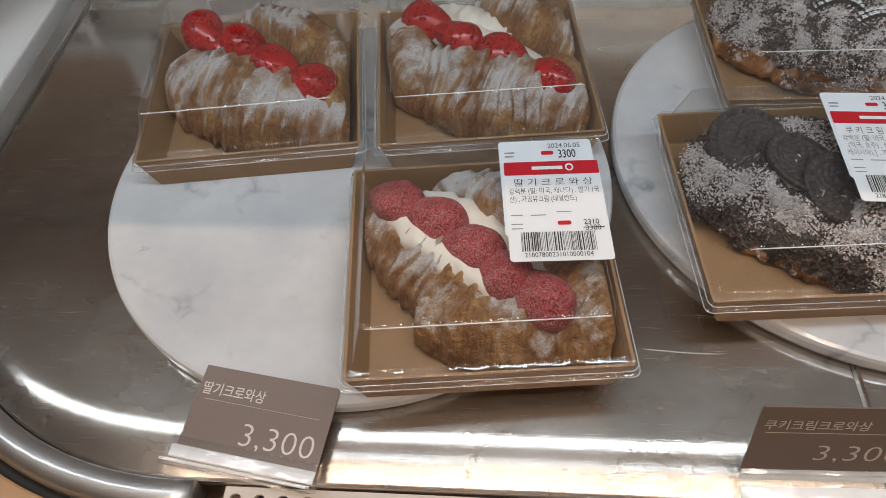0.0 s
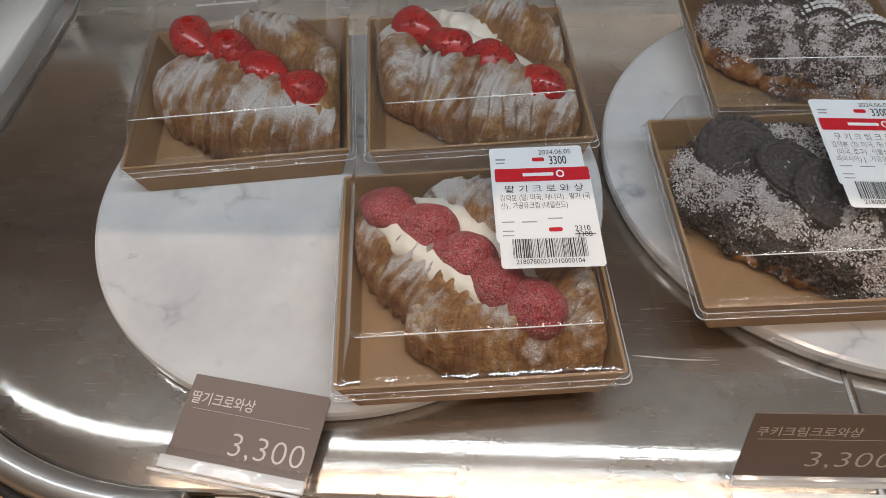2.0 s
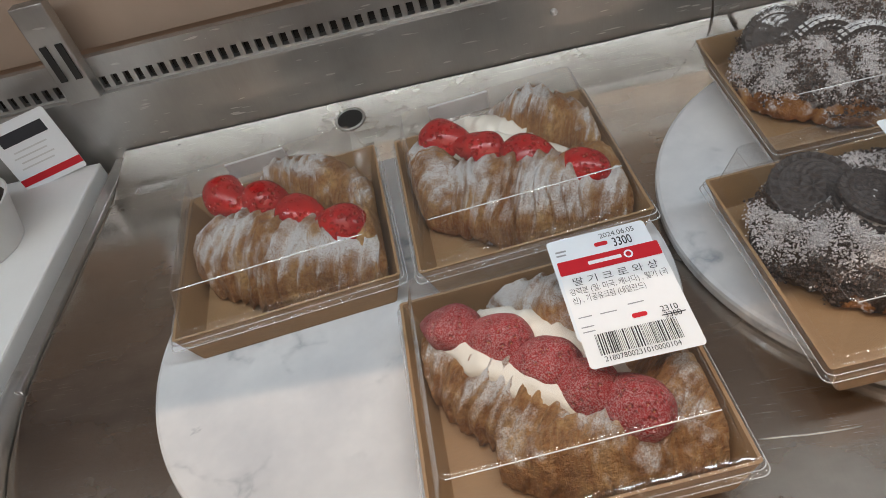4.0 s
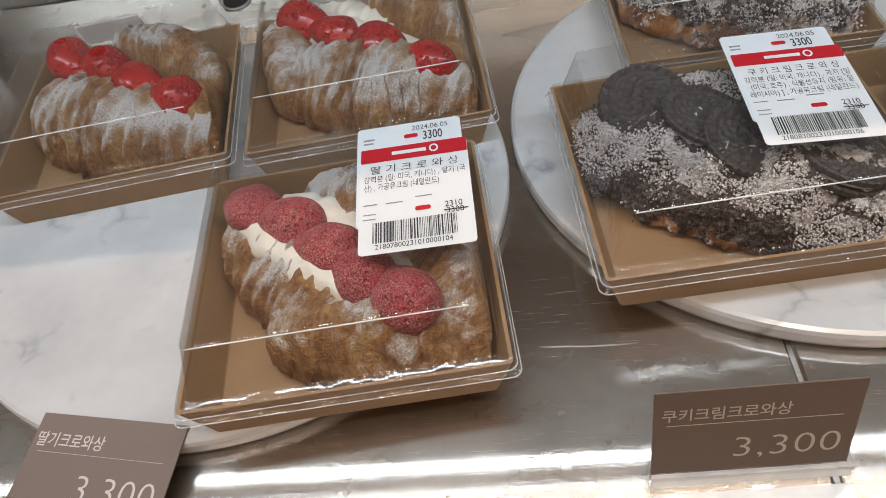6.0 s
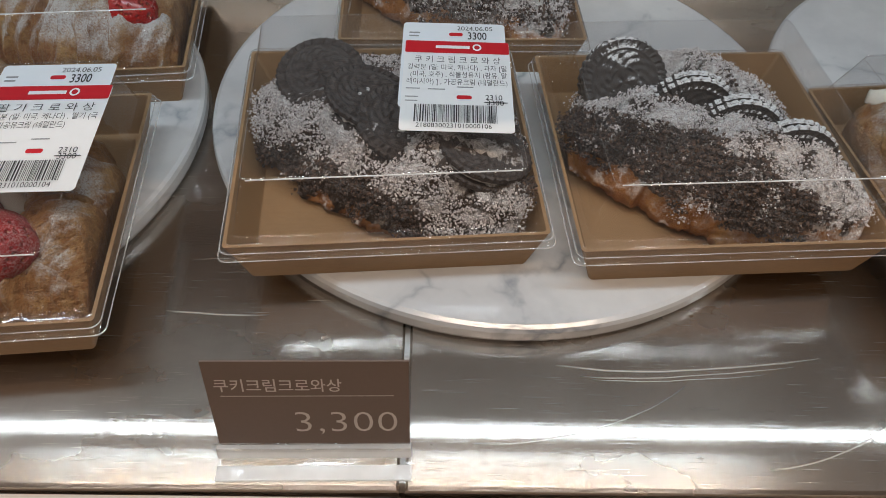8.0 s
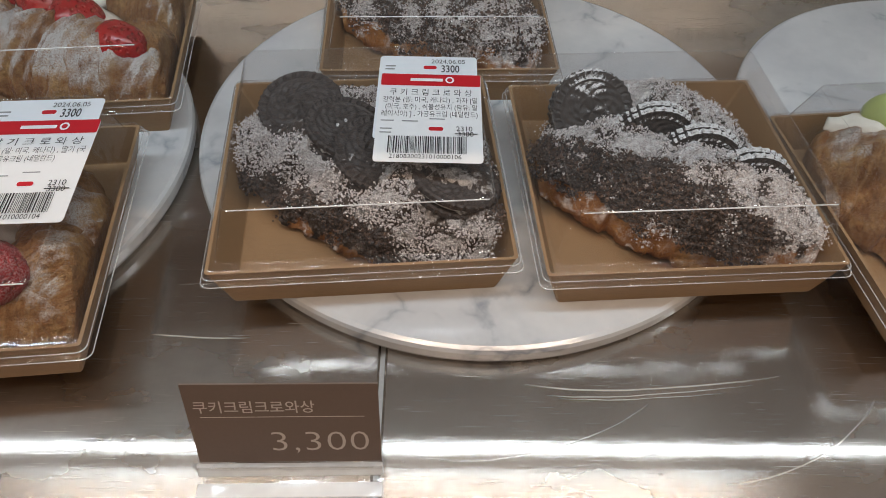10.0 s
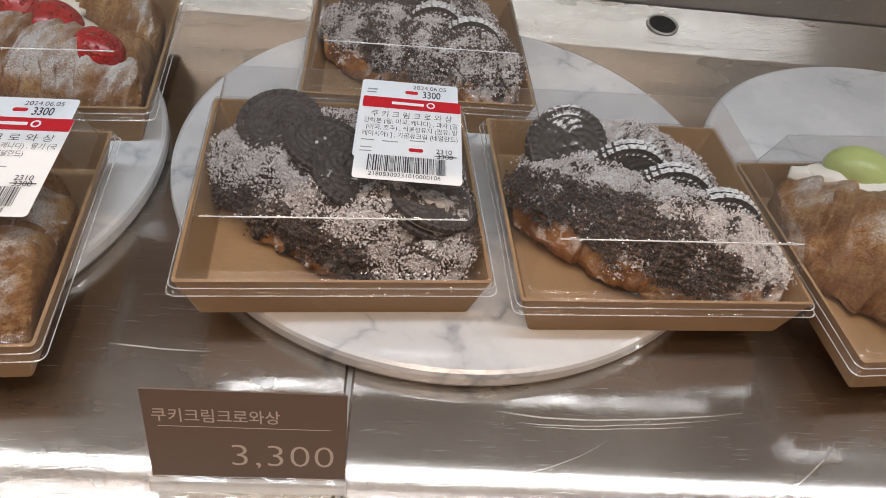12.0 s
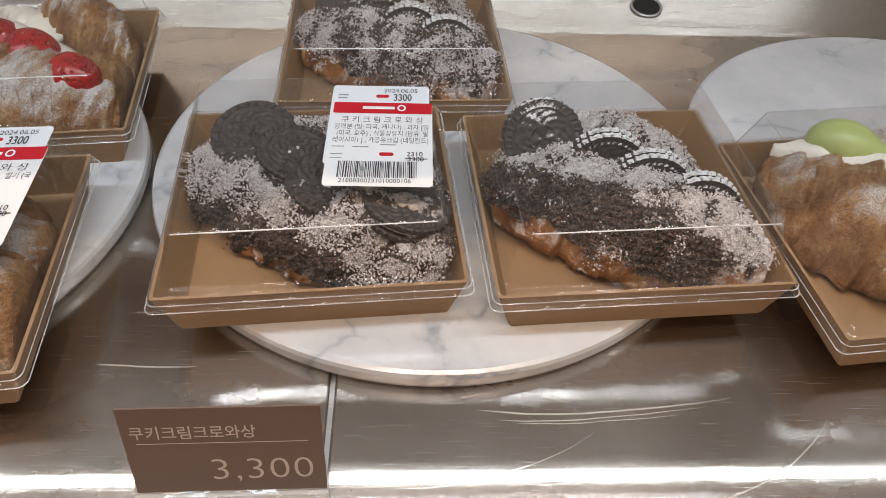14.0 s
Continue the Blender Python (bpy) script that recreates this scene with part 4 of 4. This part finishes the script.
def cookie(parent, m, mat):
    relief = 0.0015 if mat is COOKIE else 0.0008
    top = part("cookie", wafer(0.0062, 0.0098, relief=relief), mat, parent, "round dark sandwich cookie with notched edge", m=m)
    part("lower_wafer", wafer(0.0, 0.0036), mat, top, m=pose(0, 0, 0))
    part("cookie_filling", lathe([(0.0195, 0.0036), (0.0202, 0.0042), (0.0202, 0.0056), (0.0195, 0.0062)], 40), FILLING, top, "white cream filling", True)
    return top


def crumbs(bms, count, seed, size=(0.0006, 0.0019), zmin=0.012, keep=None):
    """Small angular crumbs scattered over the upward faces of other meshes, joined in one mesh."""
    rng = random.Random(seed)
    faces = [(f.calc_center_median(), f.normal.copy(), f.calc_area()) for bm in bms for f in bm.faces if f.normal.z > 0.05]
    faces = [f for f in faces if f[0].z > zmin and (keep is None or keep(f[0]))]
    picks = rng.choices(faces, weights=[f[2] for f in faces], k=count)
    verts, polys = [], []
    corner = [(1, 0, 0), (-1, 0, 0), (0, 1, 0), (0, -1, 0), (0, 0, 1), (0, 0, -1)]
    tris = [(0, 2, 4), (2, 1, 4), (1, 3, 4), (3, 0, 4), (2, 0, 5), (1, 2, 5), (3, 1, 5), (0, 3, 5)]
    for c, n, _ in picks:
        r = size[0] + (size[1] - size[0]) * rng.random() ** 2.2
        turn = Euler((rng.random() * 6, rng.random() * 6, rng.random() * 6)).to_matrix()
        base = len(verts)
        at = c + n * r * 0.5 + Vector((rng.uniform(-1, 1), rng.uniform(-1, 1), 0)) * 0.0042
        for v in corner:
            verts.append(at + turn @ (Vector(v) * r * rng.uniform(0.7, 1.3)))
        polys += [tuple(base + k for k in tri) for tri in tris]
    mesh = bpy.data.meshes.new("crumbs")
    mesh.from_pydata([tuple(v) for v in verts], [], polys)
    return mesh


CRUMB_DARK = crumb_material("cocoa_crumbs", 0.06)
CRUMB_SUGAR = crumb_material("sugared_crumbs", 0.98)


def cookie_croissant(key, cookies, lobes, mats, cookie_mat, seed, label, sugar, level):
    """lobes: (name, start, end, options) of the dough; sugar: how white the crumbs are at a place; level: how far down they reach."""
    thing = empty("cookie_croissant", boxes[key].matrix_basis @ Matrix.Translation((0, 0, 0.0020)))
    tagged(thing, label, "croissant", "croissants in the boxes")
    dough = [bread(start, end, seed=seed + 3 * k, rough=0.0022, **options) for k, (_, start, end, options) in enumerate(lobes)]

    def whiteness(c):
        return sugar(c) + 0.40 * noise.noise((c.x * 80, c.y * 80, seed + 9)) + 0.16 * noise.noise((c.x * 260, c.y * 260, seed + 4))

    flat = [(u + 0.001, v - 0.001) for u, v, z, rx, ry, rz in cookies if rx < 30]

    def covered(c, shift):
        if any(math.hypot(c.x - u, c.y - v) < 0.0225 for u, v in flat):
            return False
        return c.z > level(c) + shift + 0.016 * noise.noise((c.x * 60, c.y * 60, seed))

    dark = crumbs(dough, 18000, seed, (0.0003, 0.0013), 0.004, keep=lambda c: whiteness(c) < 0.55 and covered(c, 0.0))
    white = crumbs(dough, 32000, seed + 1, (0.00025, 0.0009), 0.004, keep=lambda c: whiteness(c) > 0.48 and covered(c, -0.004))
    for k, ((name, _, _, _), bm) in enumerate(zip(lobes, dough)):
        part(name, bm, mats[min(k, len(mats) - 1)], thing, "crumb-coated " + name.replace("_", " "), True)
    for name, mesh, stuff in (("cocoa_crumbs", dark, CRUMB_DARK), ("sugared_crumbs", white, CRUMB_SUGAR)):
        tagged(part(name, mesh, stuff, thing, "loose cookie crumbs with powdered sugar"), kind="stuff")
    for u, v, z, rx, ry, rz in cookies:
        cookie(thing, pose(u, v, z, rx, ry, rz), COOKIE_LIGHT if 30 < rx < 60 else cookie_mat)
    return thing


def ridge(low, high, on, off):
    """Sugar that lies in a band along the croissant's length."""
    return lambda c: on if low < c.x * 0.62 + c.y * 0.78 < high else off


cookie_croissant("cookie_front", [(-0.0310, 0.0310, 0.0310, 14, -6, 10), (-0.0080, 0.0080, 0.0325, 14, 6, 60), (0.0080, -0.0100, 0.0315, 16, 4, 25), (0.0450, -0.0320, 0.0290, 14, 8, 80)],
    (("front_half", (-0.062, 0.034), (0.070, -0.048), dict(side=-1, rw=0.036, rh=0.037, zc=0.007, bow=0.004, shells=4, ends=(0.06, 0.88), power=0.42)),
     ("rear_half", (-0.046, 0.050), (0.068, -0.004), dict(side=1, rw=0.032, rh=0.027, zc=0.008, bow=0.008, power=0.42))),
    (COAT_FULL,), COOKIE, 41, "cocoa-crumb croissant topped with dark cookies and powdered sugar in a box", lambda c: max(ridge(-0.034, -0.003, 0.92, 0.24)(c), ridge(0.018, 0.080, 0.56, 0.0)(c)), lambda c: 0.008)
cookie_croissant("cookie_right", [(-0.0330, 0.0380, 0.0300, 52, -10, 8), (-0.0010, 0.0180, 0.0270, 82, 0, -6), (0.0180, -0.0010, 0.0265, 80, 2, -8), (0.0380, -0.0200, 0.0255, 78, 4, -6)],
    (("front_half", (-0.060, 0.026), (0.070, -0.050), dict(side=-1, rw=0.036, rh=0.038, zc=0.007, bow=0.004, shells=5, ends=(0.06, 0.90), power=0.42)),
     ("rear_half", (-0.046, 0.052), (0.056, 0.010), dict(side=1, rw=0.028, rh=0.031, zc=0.008, bow=0.008, power=0.45)),
     ("end_flap", (0.030, -0.016), (0.070, -0.052), dict(side=1, rw=0.022, rh=0.027, zc=0.005, bow=0.002, shells=4, power=0.45))),
    (COAT_PART, COAT_PART, PASTRY_FAINT), COOKIE_DUST, 57, "crumb-topped croissant with four upright sugared cookies in a box", ridge(-0.020, 0.070, 0.80, 0.36), lambda c: 0.018 + 0.55 * max(0.0, c.x - 0.032))
cookie_croissant("cookie_back", [(-0.0300, 0.0340, 0.0310, 48, -10, 0), (-0.0060, 0.0190, 0.0280, 82, 0, -4), (0.0120, 0.0030, 0.0270, 82, 2, -6), (0.0350, -0.0140, 0.0260, 78, 4, -4)],
    (("front_half", (-0.060, 0.030), (0.068, -0.046), dict(side=-1, rw=0.036, rh=0.037, zc=0.008, bow=0.004, shells=5, ends=(0.06, 0.90), power=0.42)),
     ("rear_half", (-0.044, 0.060), (0.060, 0.008), dict(side=1, rw=0.028, rh=0.035, zc=0.009, bow=0.008, power=0.45))),
    (COAT_PART,), COOKIE_DUST, 71, "cocoa-crumb croissant with upright sugared cookies in a box", lambda c: 0.52, lambda c: 0.016)

grape_thing = empty("grape_croissant", boxes["grape"].matrix_basis @ Matrix.Translation((0, 0, 0.0020)))
tagged(grape_thing, "golden croissant with cream and green grapes in a box", "croissant", "croissants in the boxes")
part("front_half", bread((-0.062, 0.042), (0.066, -0.050), side=-1, rw=0.041, rh=0.043, zc=0.008, bow=0.002, seed=83, ends=(0.06, 0.92), power=0.42), PASTRY_FAINT, grape_thing, "golden layered front half", True)
part("rear_half", bread((-0.030, 0.062), (0.064, 0.000), side=1, rw=0.024, rh=0.036, zc=0.012, bow=0.006, seed=86), PASTRY_LIGHT, grape_thing, "golden layered rear half", True)
part("cream", blob_strip([(-0.050, 0.056, 0.030), (-0.026, 0.040, 0.036), (0.020, 0.012, 0.036), (0.056, -0.014, 0.028)], 0.0115, 83), CREAM, grape_thing, "ivory whipped cream", True)
for k, (x, y, turn) in enumerate(((-0.016, 0.045, -28), (0.016, 0.022, -38), (0.042, -0.002, -30))):
    part("grape", berry(0.046, 0.033, 90 + k), GRAPE, grape_thing, "", True, pose(x, y, 0.0385, 0, 0, turn))


# ---- price signs ----
def price_sign(m, name_line, label, text_x, lean_back, h):
    thing = empty("price_sign", m)
    tagged(thing, label, "price sign", "price signs at the front of the shelf")
    w, t = 0.0762, 0.0008
    lean = pose(0, 0.004, 0.0065, 90 - lean_back)
    card = part("card", plate([(x, y + h / 2) for x, y in round_rect(w / 2, h / 2, 0.0004, 2)], -t, 0.0), CARD, thing, "matt brown card", m=lean)
    up = 0.0003
    for name, mesh, x, y in (("name_line", writing(name_line, 0.0076, squeeze=0.86, thin=-0.00006), -w / 2 + text_x - 0.002, h - 0.0152), ("price", writing("3,300", 0.0172, "RIGHT", 1.04, 1.06, 0.00022), w / 2 - 0.0040, h - 0.0390)):
        mesh.transform(Matrix.Translation((x, y, up)))
        part(name, mesh, CARD_PRINT, card)
    part("rule", plate([(x - 0.0005, y + h - 0.0183) for x, y in round_rect(w / 2 - 0.0055, 0.00007, 0.00003, 1)], 0.0001, 0.0003), CARD_PRINT, card)
    bm = bmesh.new()
    prof = [(-0.0092, 0.0), (-0.0092, 0.0022), (0.0000, 0.0030), (0.0010, 0.0050), (-0.0010, 0.0140), (0.0012, 0.0146), (0.0040, 0.0070), (0.0075, 0.0150), (0.0095, 0.0145), (0.0090, 0.0)]
    ra, rb = [bm.verts.new((-w / 2 - 0.0008, y, z)) for y, z in prof], [bm.verts.new((w / 2 + 0.0008, y, z)) for y, z in prof]
    for k in range(len(prof)):
        q = (k + 1) % len(prof)
        bm.faces.new((ra[k], ra[q], rb[q], rb[k]))
    bm.faces.new(ra[::-1])
    bm.faces.new(rb)
    bmesh.ops.recalc_face_normals(bm, faces=bm.faces)
    holder = part("holder", bm, ACRYLIC, thing, "clear acrylic sign holder")
    holder.visible_shadow = False
    # whitish bars paint the bright edges of the clear holder
    lip = part("holder_lip", box(-w / 2 - 0.0006, -0.0016, 0.0040, w / 2 + 0.0006, 0.0006, 0.0105, 0.0005), ACRYLIC_GLINT, holder, "clear front lip with its bright highlight painted in white", m=pose(0, 0, 0, -13))
    foot = part("holder_foot", box(-w / 2 - 0.0006, -0.0094, 0.0022, w / 2 + 0.0006, -0.0030, 0.0036, 0.0004), ACRYLIC_GLINT, holder, "clear foot edge with its bright highlight painted in white")
    lip.visible_shadow = foot.visible_shadow = False
    return thing


price_sign(pose(-0.0412, -0.0635, -0.0012, 0, 0, 1.0), "쿠키크림크로와상", "brown price sign in clear acrylic holder before the cookie croissants", 0.0050, 13, 0.048)
price_sign(pose(-0.3280, -0.0775, 0.0095, 0, 0, -9.0) @ pose(0, 0, 0, -70), "딸기크로와상", "brown price sign in clear acrylic holder before the strawberry croissants", 0.0040, 13, 0.048)
